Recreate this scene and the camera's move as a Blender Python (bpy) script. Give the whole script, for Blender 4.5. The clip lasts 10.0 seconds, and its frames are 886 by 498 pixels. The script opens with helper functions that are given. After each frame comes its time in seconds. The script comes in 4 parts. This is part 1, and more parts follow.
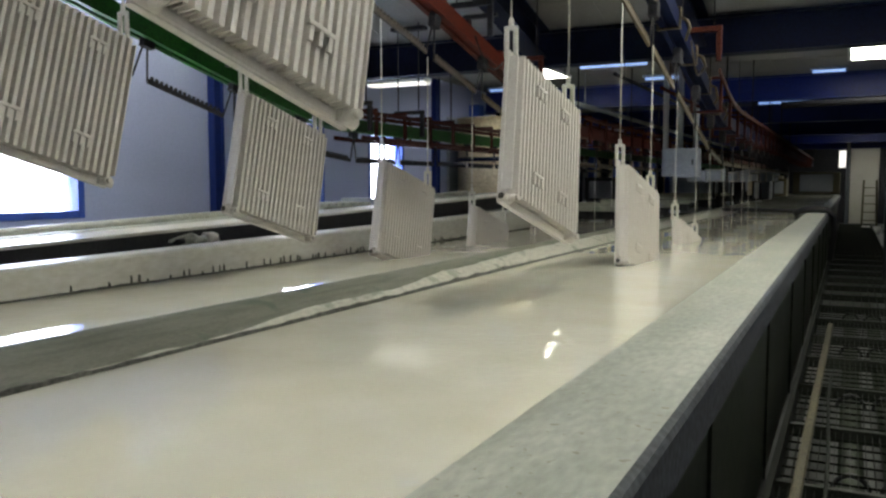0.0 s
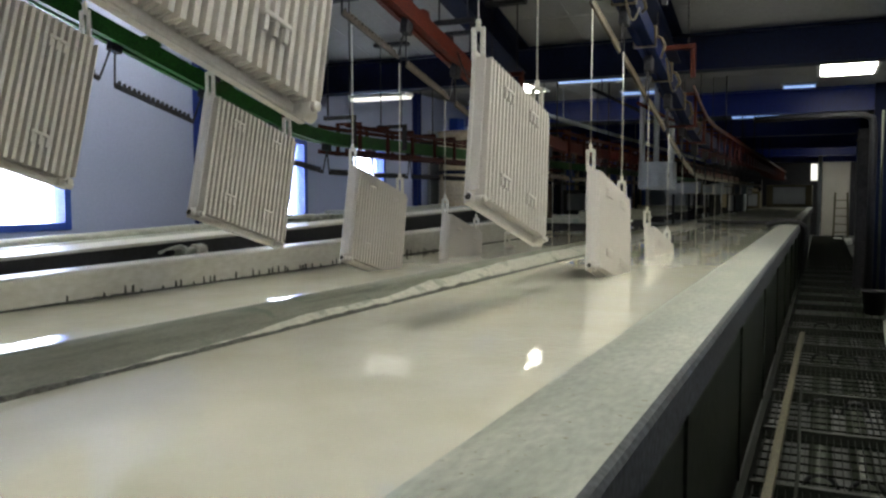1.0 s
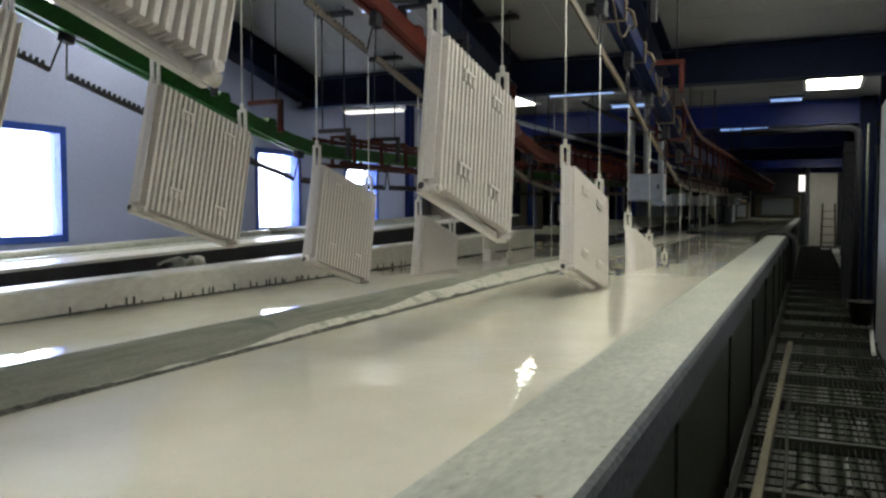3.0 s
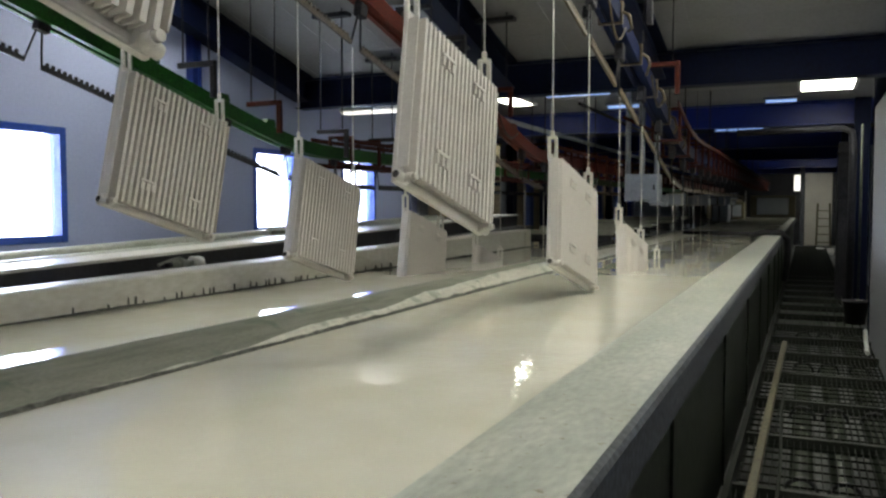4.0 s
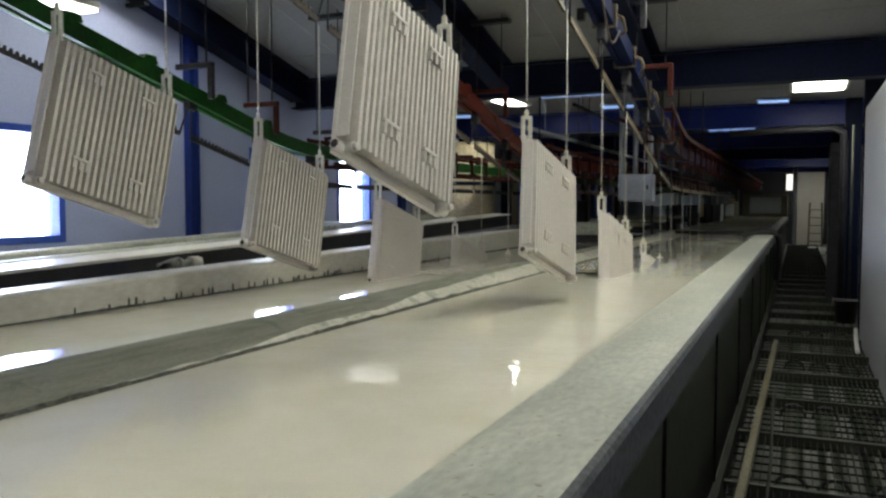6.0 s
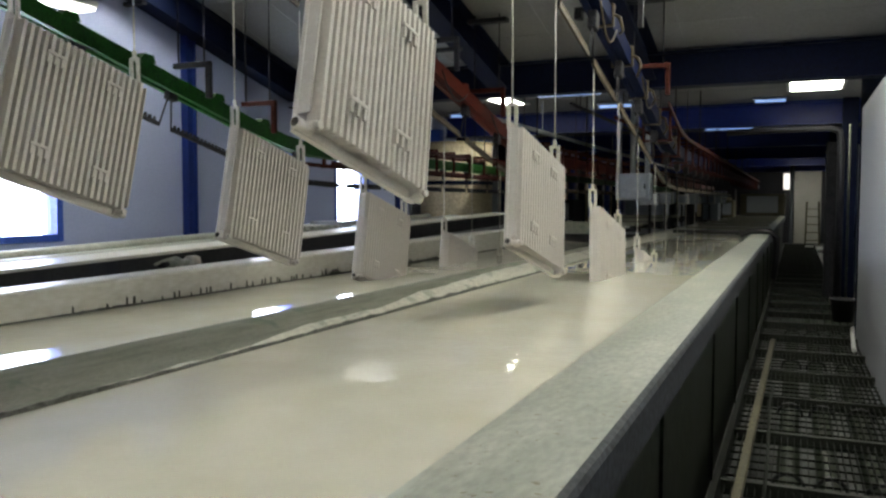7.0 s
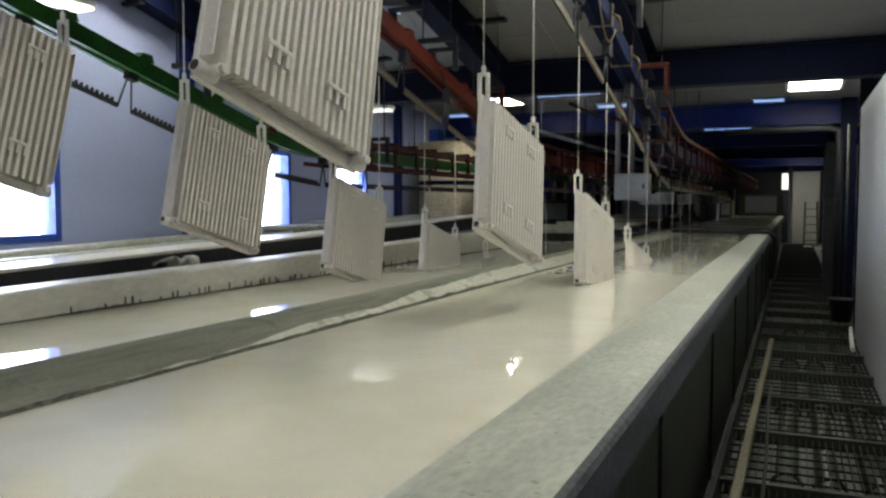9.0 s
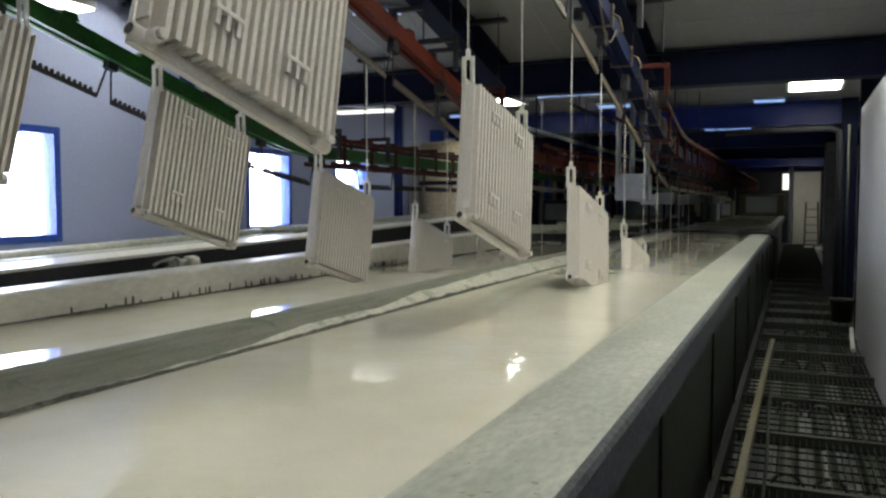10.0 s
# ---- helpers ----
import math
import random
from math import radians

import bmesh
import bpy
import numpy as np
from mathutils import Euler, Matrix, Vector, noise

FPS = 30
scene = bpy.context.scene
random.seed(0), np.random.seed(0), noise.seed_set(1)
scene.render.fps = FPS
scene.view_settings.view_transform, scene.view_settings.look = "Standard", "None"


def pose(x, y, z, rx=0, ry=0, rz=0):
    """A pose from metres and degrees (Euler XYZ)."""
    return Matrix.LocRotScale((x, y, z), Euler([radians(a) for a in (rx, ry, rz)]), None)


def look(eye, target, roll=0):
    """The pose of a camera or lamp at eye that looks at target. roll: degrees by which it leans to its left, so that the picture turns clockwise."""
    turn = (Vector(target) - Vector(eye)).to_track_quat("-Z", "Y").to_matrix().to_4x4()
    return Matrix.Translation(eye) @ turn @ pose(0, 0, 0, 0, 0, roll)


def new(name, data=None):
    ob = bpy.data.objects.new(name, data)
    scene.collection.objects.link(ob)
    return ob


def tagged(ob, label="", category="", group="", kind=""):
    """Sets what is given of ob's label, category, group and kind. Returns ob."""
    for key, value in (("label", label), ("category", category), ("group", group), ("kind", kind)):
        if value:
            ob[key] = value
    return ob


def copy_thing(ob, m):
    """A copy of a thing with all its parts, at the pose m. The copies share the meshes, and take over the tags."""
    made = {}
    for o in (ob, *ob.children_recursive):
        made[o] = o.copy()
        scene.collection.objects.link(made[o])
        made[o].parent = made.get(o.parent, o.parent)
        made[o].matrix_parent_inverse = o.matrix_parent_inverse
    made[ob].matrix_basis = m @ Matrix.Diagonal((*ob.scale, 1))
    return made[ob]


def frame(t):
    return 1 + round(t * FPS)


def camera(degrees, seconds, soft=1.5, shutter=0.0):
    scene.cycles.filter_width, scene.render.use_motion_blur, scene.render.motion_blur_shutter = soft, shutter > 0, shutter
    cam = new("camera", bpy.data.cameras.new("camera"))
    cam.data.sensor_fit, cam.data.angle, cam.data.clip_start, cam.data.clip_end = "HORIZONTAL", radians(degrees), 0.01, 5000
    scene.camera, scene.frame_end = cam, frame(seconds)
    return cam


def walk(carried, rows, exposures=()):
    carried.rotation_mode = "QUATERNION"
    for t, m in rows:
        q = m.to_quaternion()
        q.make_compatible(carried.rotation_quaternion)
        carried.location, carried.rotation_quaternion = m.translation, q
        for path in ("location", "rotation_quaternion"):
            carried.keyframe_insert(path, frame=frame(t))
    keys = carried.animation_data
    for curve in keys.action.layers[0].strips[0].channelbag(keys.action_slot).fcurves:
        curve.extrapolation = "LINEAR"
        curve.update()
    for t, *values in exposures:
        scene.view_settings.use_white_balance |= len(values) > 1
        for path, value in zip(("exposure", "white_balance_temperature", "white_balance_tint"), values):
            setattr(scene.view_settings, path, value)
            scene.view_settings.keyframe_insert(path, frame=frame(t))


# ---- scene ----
DATUM = 1.35        # camera's resting height above the walkway; heights below are given from it
SPEED = 0.184       # conveyor, metres a second

cam = camera(57.8, 10.0, soft=2.5)
walk(cam, [
    (0.0, pose(-0.056, 0.340, DATUM + -0.036, 85.30, 0.05, 26.80)),
    (0.5, pose(-0.041, 0.260, DATUM + -0.034, 85.73, 0.05, 25.87)),
    (1.0, pose(-0.031, 0.200, DATUM + -0.036, 86.19, 0.05, 25.25)),
    (1.5, pose(-0.028, 0.174, DATUM + -0.034, 86.56, 0.07, 24.98)),
    (2.0, pose(-0.024, 0.150, DATUM + -0.028, 86.79, 0.06, 24.85)),
    (2.5, pose(-0.021, 0.131, DATUM + -0.026, 86.93, 0.05, 24.71)),
    (4.0, pose(-0.009, 0.060, DATUM + -0.012, 86.89, 0.03, 24.30)),
    (5.0, pose(-0.002, 0.022, DATUM + -0.003, 86.82, 0.01, 24.04)),
    (5.5, pose(0.000, 0.008, DATUM + 0.001, 86.81, 0.00, 23.95)),
    (7.0, pose(0.003, -0.009, DATUM + 0.004, 86.72, 0.00, 23.68)),
    (8.0, pose(0.003, -0.009, DATUM + 0.003, 86.70, 0.00, 23.60)),
    (9.0, pose(0.002, -0.006, DATUM + 0.001, 86.73, 0.00, 23.59)),
    (10.0, pose(0.003, -0.006, DATUM + 0.002, 86.75, 0.00, 23.63)),
])


# ---- light ----
world = bpy.data.worlds.new("world")
scene.world = world
world.use_nodes = True
wn = world.node_tree.nodes
sky = wn.new("ShaderNodeTexSky")
sky.sky_type, sky.sun_disc = "NISHITA", False
sky.sun_elevation, sky.sun_rotation = radians(35), radians(250)
wn["Background"].inputs[1].default_value = 0.15
world.node_tree.links.new(sky.outputs[0], wn["Background"].inputs[0])

sun = new("sun", bpy.data.lights.new("sun", "SUN"))
sun.data.energy, sun.data.angle, sun.data.color = 1.0, radians(12), (1, 0.96, 0.9)
sun.matrix_world = look((-20, -10, 18), (0, 8, 0))
scene.view_settings.exposure = 0.42


# ---- materials ----
def mat(name, color, rough=0.5, flecks=None, metal=0.0, vary=0.15, scale=6.0, fine=60.0, bump=0.05, tint=None, spec=0.5, coat=0.0, stretch=(1, 1, 1), soft=0.35):
    """Paint, metal or stone with two scales of variation; tint: the second colour of the larger stains."""
    m = bpy.data.materials.new(name)
    m.use_nodes = True
    nt = m.node_tree
    n, l = nt.nodes, nt.links
    b = n["Principled BSDF"]
    b.inputs["Metallic"].default_value = metal
    b.inputs["Specular IOR Level"].default_value = spec
    b.inputs["Coat Weight"].default_value = coat
    tc, mp = n.new("ShaderNodeTexCoord"), n.new("ShaderNodeMapping")
    mp.inputs["Scale"].default_value = stretch
    l.new(tc.outputs["Object"], mp.inputs[0])
    big, small = n.new("ShaderNodeTexNoise"), n.new("ShaderNodeTexNoise")
    for node, s, d in ((big, scale, 5), (small, fine, 3)):
        node.inputs["Scale"].default_value, node.inputs["Detail"].default_value = s, d
        l.new(mp.outputs[0], node.inputs["Vector"])
    ramp = n.new("ShaderNodeValToRGB")
    ramp.color_ramp.elements[0].position, ramp.color_ramp.elements[1].position = 0.5 - soft / 2, 0.5 + soft / 2
    second = tint or tuple(c * (1 - vary) for c in color)
    ramp.color_ramp.elements[0].color = (*second, 1)
    ramp.color_ramp.elements[1].color = (*color, 1)
    l.new(big.outputs["Fac"], ramp.inputs[0])
    mix = n.new("ShaderNodeMix")
    mix.data_type, mix.blend_type = "RGBA", "OVERLAY"
    mix.inputs["Factor"].default_value = min(1, vary * 1.5)
    l.new(ramp.outputs[0], mix.inputs["A"])
    grey = n.new("ShaderNodeMapRange")
    grey.inputs["From Min"].default_value, grey.inputs["From Max"].default_value = 0.3, 0.7
    l.new(small.outputs["Fac"], grey.inputs[0])
    l.new(grey.outputs[0], mix.inputs["B"])
    out = mix.outputs["Result"]
    if flecks:                               # scattered spots of dirt or dried paint: colour, noise scale, threshold
        spot, edge, lay = n.new("ShaderNodeTexNoise"), n.new("ShaderNodeMapRange"), n.new("ShaderNodeMix")
        spot.inputs["Scale"].default_value, spot.inputs["Detail"].default_value = flecks[1], 4
        l.new(tc.outputs["Object"], spot.inputs["Vector"])
        edge.inputs["From Min"].default_value, edge.inputs["From Max"].default_value = flecks[2], flecks[2] + 0.06
        l.new(spot.outputs["Fac"], edge.inputs[0])
        lay.data_type = "RGBA"
        lay.inputs["B"].default_value = (*flecks[0], 1)
        l.new(out, lay.inputs["A"])
        l.new(edge.outputs[0], lay.inputs["Factor"])
        out = lay.outputs["Result"]
    l.new(out, b.inputs["Base Color"])
    rr = n.new("ShaderNodeMapRange")
    rr.inputs["To Min"].default_value, rr.inputs["To Max"].default_value = max(0.02, rough - 0.1), min(1, rough + 0.1)
    l.new(big.outputs["Fac"], rr.inputs[0])
    l.new(rr.outputs[0], b.inputs["Roughness"])
    if bump:
        bp = n.new("ShaderNodeBump")
        bp.inputs["Strength"].default_value, bp.inputs["Distance"].default_value = bump, 0.01
        l.new(small.outputs["Fac"], bp.inputs["Height"])
        l.new(bp.outputs[0], b.inputs["Normal"])
    return m


def glow(name, color, strength):
    m = bpy.data.materials.new(name)
    m.use_nodes = True
    b = m.node_tree.nodes["Principled BSDF"]
    b.inputs["Base Color"].default_value = (0.8, 0.8, 0.8, 1)
    b.inputs["Emission Color"].default_value = (*color, 1)
    b.inputs["Emission Strength"].default_value = strength
    return m


RADIATOR = mat("primed_steel", (0.575, 0.535, 0.485), 0.42, vary=0.05, scale=3, fine=90, bump=0.02)
HOOK = mat("paint_coated_hook", (0.62, 0.60, 0.52), 0.45, vary=0.12, scale=20, fine=120, bump=0.2)
WIRE = mat("hanger_wire_steel", (0.6, 0.58, 0.5), 0.5, vary=0.2, scale=15, fine=80, bump=0.1)
BORESHADE = mat("bore_shade", (0.04, 0.035, 0.03), 0.8, vary=0.3)
SKIRT = mat("dark_skirt", (0.055, 0.062, 0.072), 0.75, vary=0.35, scale=5, fine=50, bump=0.1)
WHITE = mat("white_side_wall", (0.46, 0.47, 0.51), 0.6, vary=0.03, scale=0.8, fine=40, bump=0.01)
# brighter copy of the navy: lamplight on the farther beams put into the colour
BEAMLIT = mat("lamplit_beam_blue", (0.005, 0.02, 0.19), 0.4, vary=0.15, scale=2, fine=40, bump=0.03, spec=0.4)
GALV = mat("galvanised_rim", (0.40, 0.405, 0.345), 0.45, flecks=((0.20, 0.18, 0.115), 42, 0.645), vary=0.11, scale=4.0, fine=38, bump=0.06, tint=(0.27, 0.285, 0.238), stretch=(1.6, 0.6, 1), soft=0.4)
GALV_DARK = mat("galvanised_grey", (0.27, 0.268, 0.215), 0.38, flecks=((0.15, 0.175, 0.13), 7, 0.61), vary=0.14, scale=6, fine=90, bump=0.08, tint=(0.155, 0.16, 0.12), stretch=(5, 0.6, 5), soft=0.5)
CRUST = mat("dried_paint_crust", (0.09, 0.09, 0.075), 0.7, vary=0.4, scale=8, fine=60, bump=0.3)
COATED = mat("paint_coated_steel", (0.60, 0.58, 0.50), 0.35, vary=0.08, scale=3, fine=40, bump=0.05, stretch=(1, 0.4, 1))
DRIED = mat("dried_paint_film", (0.47, 0.455, 0.38), 0.42, flecks=((0.25, 0.26, 0.2), 12, 0.57), vary=0.12, scale=5, fine=50, bump=0.1, stretch=(1, 0.5, 1))
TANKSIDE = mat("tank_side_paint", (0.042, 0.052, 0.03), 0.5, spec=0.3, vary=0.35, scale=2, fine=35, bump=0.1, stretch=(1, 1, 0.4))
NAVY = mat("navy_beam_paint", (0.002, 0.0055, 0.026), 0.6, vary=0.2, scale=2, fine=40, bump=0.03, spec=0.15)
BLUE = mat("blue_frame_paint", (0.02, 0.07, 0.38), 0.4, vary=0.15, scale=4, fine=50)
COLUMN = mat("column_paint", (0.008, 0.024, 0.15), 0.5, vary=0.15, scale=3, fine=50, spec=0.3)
RAILBLUE = mat("blue_rail_paint", (0.0025, 0.008, 0.04), 0.7, vary=0.3, scale=6, fine=60, bump=0.05, spec=0.12)
GUARDRED = mat("dark_red_oxide", (0.055, 0.010, 0.006), 0.7, vary=0.35, scale=6, fine=60, bump=0.1, spec=0.2)
RAILRED = mat("red_oxide_rail", (0.105, 0.015, 0.007), 0.55, vary=0.3, scale=6, fine=60, bump=0.05, spec=0.25)
RAILGREEN = mat("green_rail_paint", (0.012, 0.085, 0.009), 0.5, vary=0.25, scale=6, fine=60, bump=0.05, spec=0.25)
ORANGE = mat("orange_bracket_paint", (0.16, 0.04, 0.018), 0.55, vary=0.3, scale=10, fine=60, bump=0.1)
IRON = mat("dark_iron", (0.025, 0.025, 0.03), 0.6, spec=0.25, vary=0.4, scale=10, fine=60, bump=0.15)
BROWNBAR = mat("brown_iron_bar", (0.07, 0.055, 0.04), 0.6, vary=0.4, scale=12, fine=70, bump=0.2)
TANBAR = mat("paint_stained_bar", (0.085, 0.062, 0.033), 0.6, vary=0.4, scale=12, fine=70, bump=0.2)
# white wall with the daylight's blue cast mixed into its base colour
WALL = mat("daylight_tinted_wall", (0.36, 0.40, 0.60), 0.65, vary=0.03, scale=0.8, fine=40, bump=0.01)
CEIL = mat("ceiling_panel", (0.25, 0.25, 0.247), 0.7, vary=0.05, scale=1, fine=30, bump=0.03)
BEIGE = mat("beige_cladding", (0.5, 0.42, 0.28), 0.6, vary=0.15, scale=2, fine=30)
DOOR = mat("pale_door_paint", (0.42, 0.40, 0.35), 0.6, vary=0.1, scale=2, fine=30)
OLIVE = mat("olive_machine_paint", (0.10, 0.09, 0.045), 0.5, vary=0.2, scale=3, fine=40)
CABINET = mat("grey_enamel", (0.34, 0.37, 0.42), 0.4, vary=0.08, scale=3, fine=40)
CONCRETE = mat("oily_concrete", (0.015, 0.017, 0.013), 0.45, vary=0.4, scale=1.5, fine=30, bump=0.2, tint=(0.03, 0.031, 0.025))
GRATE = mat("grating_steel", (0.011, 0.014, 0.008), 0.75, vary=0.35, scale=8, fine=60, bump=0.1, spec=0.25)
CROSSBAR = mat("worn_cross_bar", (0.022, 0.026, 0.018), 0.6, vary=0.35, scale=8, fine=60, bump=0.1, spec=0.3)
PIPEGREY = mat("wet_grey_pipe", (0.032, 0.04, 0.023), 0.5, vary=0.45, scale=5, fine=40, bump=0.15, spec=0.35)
RUBBER = mat("black_rubber", (0.012, 0.012, 0.014), 0.45, vary=0.4, scale=6, fine=50, bump=0.1)
TIMBER = mat("weathered_timber", (0.085, 0.074, 0.04), 0.75, vary=0.3, scale=3, fine=30, bump=0.2, stretch=(6, 0.6, 6))
PLASTIC = mat("white_plastic", (0.75, 0.75, 0.72), 0.4, vary=0.05)
LAMP = glow("lamp_diffuser", (0.97, 0.97, 0.85), 15.0)
DAY = glow("overcast_daylight", (0.84, 0.92, 1.0), 13.0)
DUCTGLEAM = glow("duct_edge_gleam", (0.3, 0.5, 1.0), 0.65)
MIDLAMP = glow("soft_diffuser", (1, 0.97, 0.9), 5.0)
DIMLAMP = glow("dim_diffuser", (1, 0.97, 0.88), 1.0)
GLASS = bpy.data.materials.new("window_glass")
GLASS.use_nodes = True
GLASS.node_tree.nodes["Principled BSDF"].inputs["Transmission Weight"].default_value = 1.0
GLASS.node_tree.nodes["Principled BSDF"].inputs["Roughness"].default_value = 0.02


RIPPLE_Z = DATUM - 0.5


def liquid_paint():
    m = mat("liquid_paint", (0.70, 0.668, 0.55), 0.07, vary=0.06, scale=0.9, fine=4, bump=0.0, spec=0.5)
    nt = m.node_tree
    n, l = nt.nodes, nt.links
    b = n["Principled BSDF"]
    for k in list(l):
        if k.to_socket == b.inputs["Roughness"]:
            l.remove(k)
    b.inputs["Roughness"].default_value = 0.004
    b.inputs["Specular IOR Level"].default_value = 1.0
    tc, wave = n.new("ShaderNodeTexCoord"), n.new("ShaderNodeTexNoise")
    wave.inputs["Scale"].default_value, wave.inputs["Detail"].default_value = 2.2, 2
    l.new(tc.outputs["Object"], wave.inputs["Vector"])
    bp = n.new("ShaderNodeBump")
    bp.inputs["Strength"].default_value, bp.inputs["Distance"].default_value = 0.10, 0.02
    # short ripples, gathered where drops fall off the passing radiators
    height = wave.outputs["Fac"]
    for spot, reach, scale, amount in (((-0.82, 2.4, 0), 0.8, 24.0, 0.42), ((-1.3, 2.9, 0), 0.9, 18.0, 0.22), ((-1.1, 0.95, 0), 0.6, 20.0, 0.40), ((-2.5, 2.4, 0), 1.8, 16.0, 0.30)):
        near, fade, chop = n.new("ShaderNodeVectorMath"), n.new("ShaderNodeMapRange"), n.new("ShaderNodeTexNoise")
        near.operation = "DISTANCE"
        near.inputs[1].default_value = (spot[0], spot[1], RIPPLE_Z)
        l.new(tc.outputs["Object"], near.inputs[0])
        fade.interpolation_type = "SMOOTHSTEP"
        for key, v in (("From Min", 0.1), ("From Max", reach), ("To Min", amount), ("To Max", 0.0)):
            fade.inputs[key].default_value = v
        l.new(near.outputs["Value"], fade.inputs["Value"])
        chop.inputs["Scale"].default_value, chop.inputs["Detail"].default_value = scale, 1
        l.new(tc.outputs["Object"], chop.inputs["Vector"])
        both = n.new("ShaderNodeMath")
        both.operation = "MULTIPLY_ADD"
        l.new(chop.outputs["Fac"], both.inputs[0])
        l.new(fade.outputs["Result"], both.inputs[1])
        l.new(height, both.inputs[2])
        height = both.outputs[0]
    l.new(height, bp.inputs["Height"])
    l.new(bp.outputs[0], b.inputs["Normal"])
    return m


LIQUID = liquid_paint()


# ---- mesh helpers ----
def part(name, bm, material, parent=None, label=""):
    """Links a bmesh as one mesh object, under a thing or on its own."""
    bmesh.ops.recalc_face_normals(bm, faces=bm.faces)
    me = bpy.data.meshes.new(name)
    bm.to_mesh(me)
    bm.free()
    me.materials.append(material)
    ob = new(name, me)
    if parent:
        ob.parent = parent
    if label:
        tagged(ob, label)
    return ob


def box(bm, x0, x1, y0, y1, z0, z1, bevel=0.0):
    made = bmesh.ops.create_cube(bm, size=1, matrix=Matrix.Translation(((x0 + x1) / 2, (y0 + y1) / 2, (z0 + z1) / 2)) @ Matrix.Diagonal((x1 - x0, y1 - y0, z1 - z0, 1)))
    if bevel:
        edges = list({e for v in made["verts"] for e in v.link_edges})
        bmesh.ops.bevel(bm, geom=edges, offset=bevel, segments=2, affect="EDGES", profile=0.5)
    return bm


def prism(bm, outline, p0, p1, side=(1, 0, 0), up=(0, 0, 1), smooth=False):
    """An outline of (side, up) pairs carried from p0 to p1, with end caps."""
    s, u = Vector(side), Vector(up)
    rings = [[bm.verts.new(Vector(p) + s * a + u * b) for a, b in outline] for p in (p0, p1)]
    k = len(outline)
    for i in range(k):
        f = bm.faces.new((rings[0][i], rings[0][(i + 1) % k], rings[1][(i + 1) % k], rings[1][i]))
        f.smooth = smooth
    bm.faces.new(rings[0])
    bm.faces.new(rings[1][::-1])
    return bm


def sweep(bm, points, outline, side=(1, 0, 0), smooth=False):
    """An outline carried along a bent line, square to it; side stays level."""
    s, rings = Vector(side), []
    pts = [Vector(p) for p in points]
    for i, p in enumerate(pts):
        d = (pts[min(i + 1, len(pts) - 1)] - pts[max(i - 1, 0)]).normalized()
        u = s.cross(d).normalized()
        rings.append([bm.verts.new(p + s * a + u * b) for a, b in outline])
    k = len(outline)
    for r0, r1 in zip(rings, rings[1:]):
        for i in range(k):
            bm.faces.new((r0[i], r0[(i + 1) % k], r1[(i + 1) % k], r1[i])).smooth = smooth
    bm.faces.new(rings[0])
    bm.faces.new(rings[-1][::-1])
    return bm


def ring(r, k=10, squash=1.0):
    return [(r * math.cos(2 * math.pi * i / k), squash * r * math.sin(2 * math.pi * i / k)) for i in range(k)]


def tube(bm, p0, p1, r, k=10):
    d = (Vector(p1) - Vector(p0)).normalized()
    s = d.orthogonal().normalized()
    return prism(bm, ring(r, k), p0, p1, s, d.cross(s), True)


def i_profile(w, h, t=0.015):
    a, b = w / 2, h / 2
    return [(-a, -b), (a, -b), (a, -b + t), (t / 2, -b + t), (t / 2, b - t), (a, b - t), (a, b), (-a, b), (-a, b - t), (-t / 2, b - t), (-t / 2, -b + t), (-a, -b + t)]


def thing(name, label, category, group="", at=(0, 0, 0)):
    ob = new(name)
    ob.location = at
    ob.empty_display_size = 0.1
    return tagged(ob, label, category, group)


def setting(name, bm, material, label, category):
    return tagged(part(name, bm, material), label, category, kind="structure")


# ---- lanes: how the chain runs over the tank ----
def run(y, low, slope, bend, round_off=0.22):
    """Height of a chain that comes level along the tank and climbs from the bend towards smaller y."""
    return low + slope * round_off * math.log1p(math.exp(min(60, (bend - y) / round_off)))


def bar_a(y):
    return DATUM + run(y, 0.168, 0.228, 8.6)


def bar_b(y):
    return DATUM + run(y, 0.163, 0.232, 8.45)


def bar_c(y):
    return DATUM + run(y, 0.18, 0.245, 6.15)


LANES = {"a": (-1.23, bar_a), "b": (-2.71, bar_b), "c": (-4.20, bar_c)}


# ---- building ----
def plate(name, outline_xz, y0, y1, material, label, category):
    return setting(name, prism(bmesh.new(), outline_xz, (0, y0, 0), (0, y1, 0)), material, label, category)


WEST, EAST, NEAR, FAR = -5.5, 0.615, -3.2, 34.0
BEAM_Y = 8.1
FLAT = DATUM + 1.47          # level ceiling
SLOPE = 0.245                # roof falling towards the first cross beam


def roof(y):
    return FLAT + max(0.0, (BEAM_Y - y) * SLOPE)


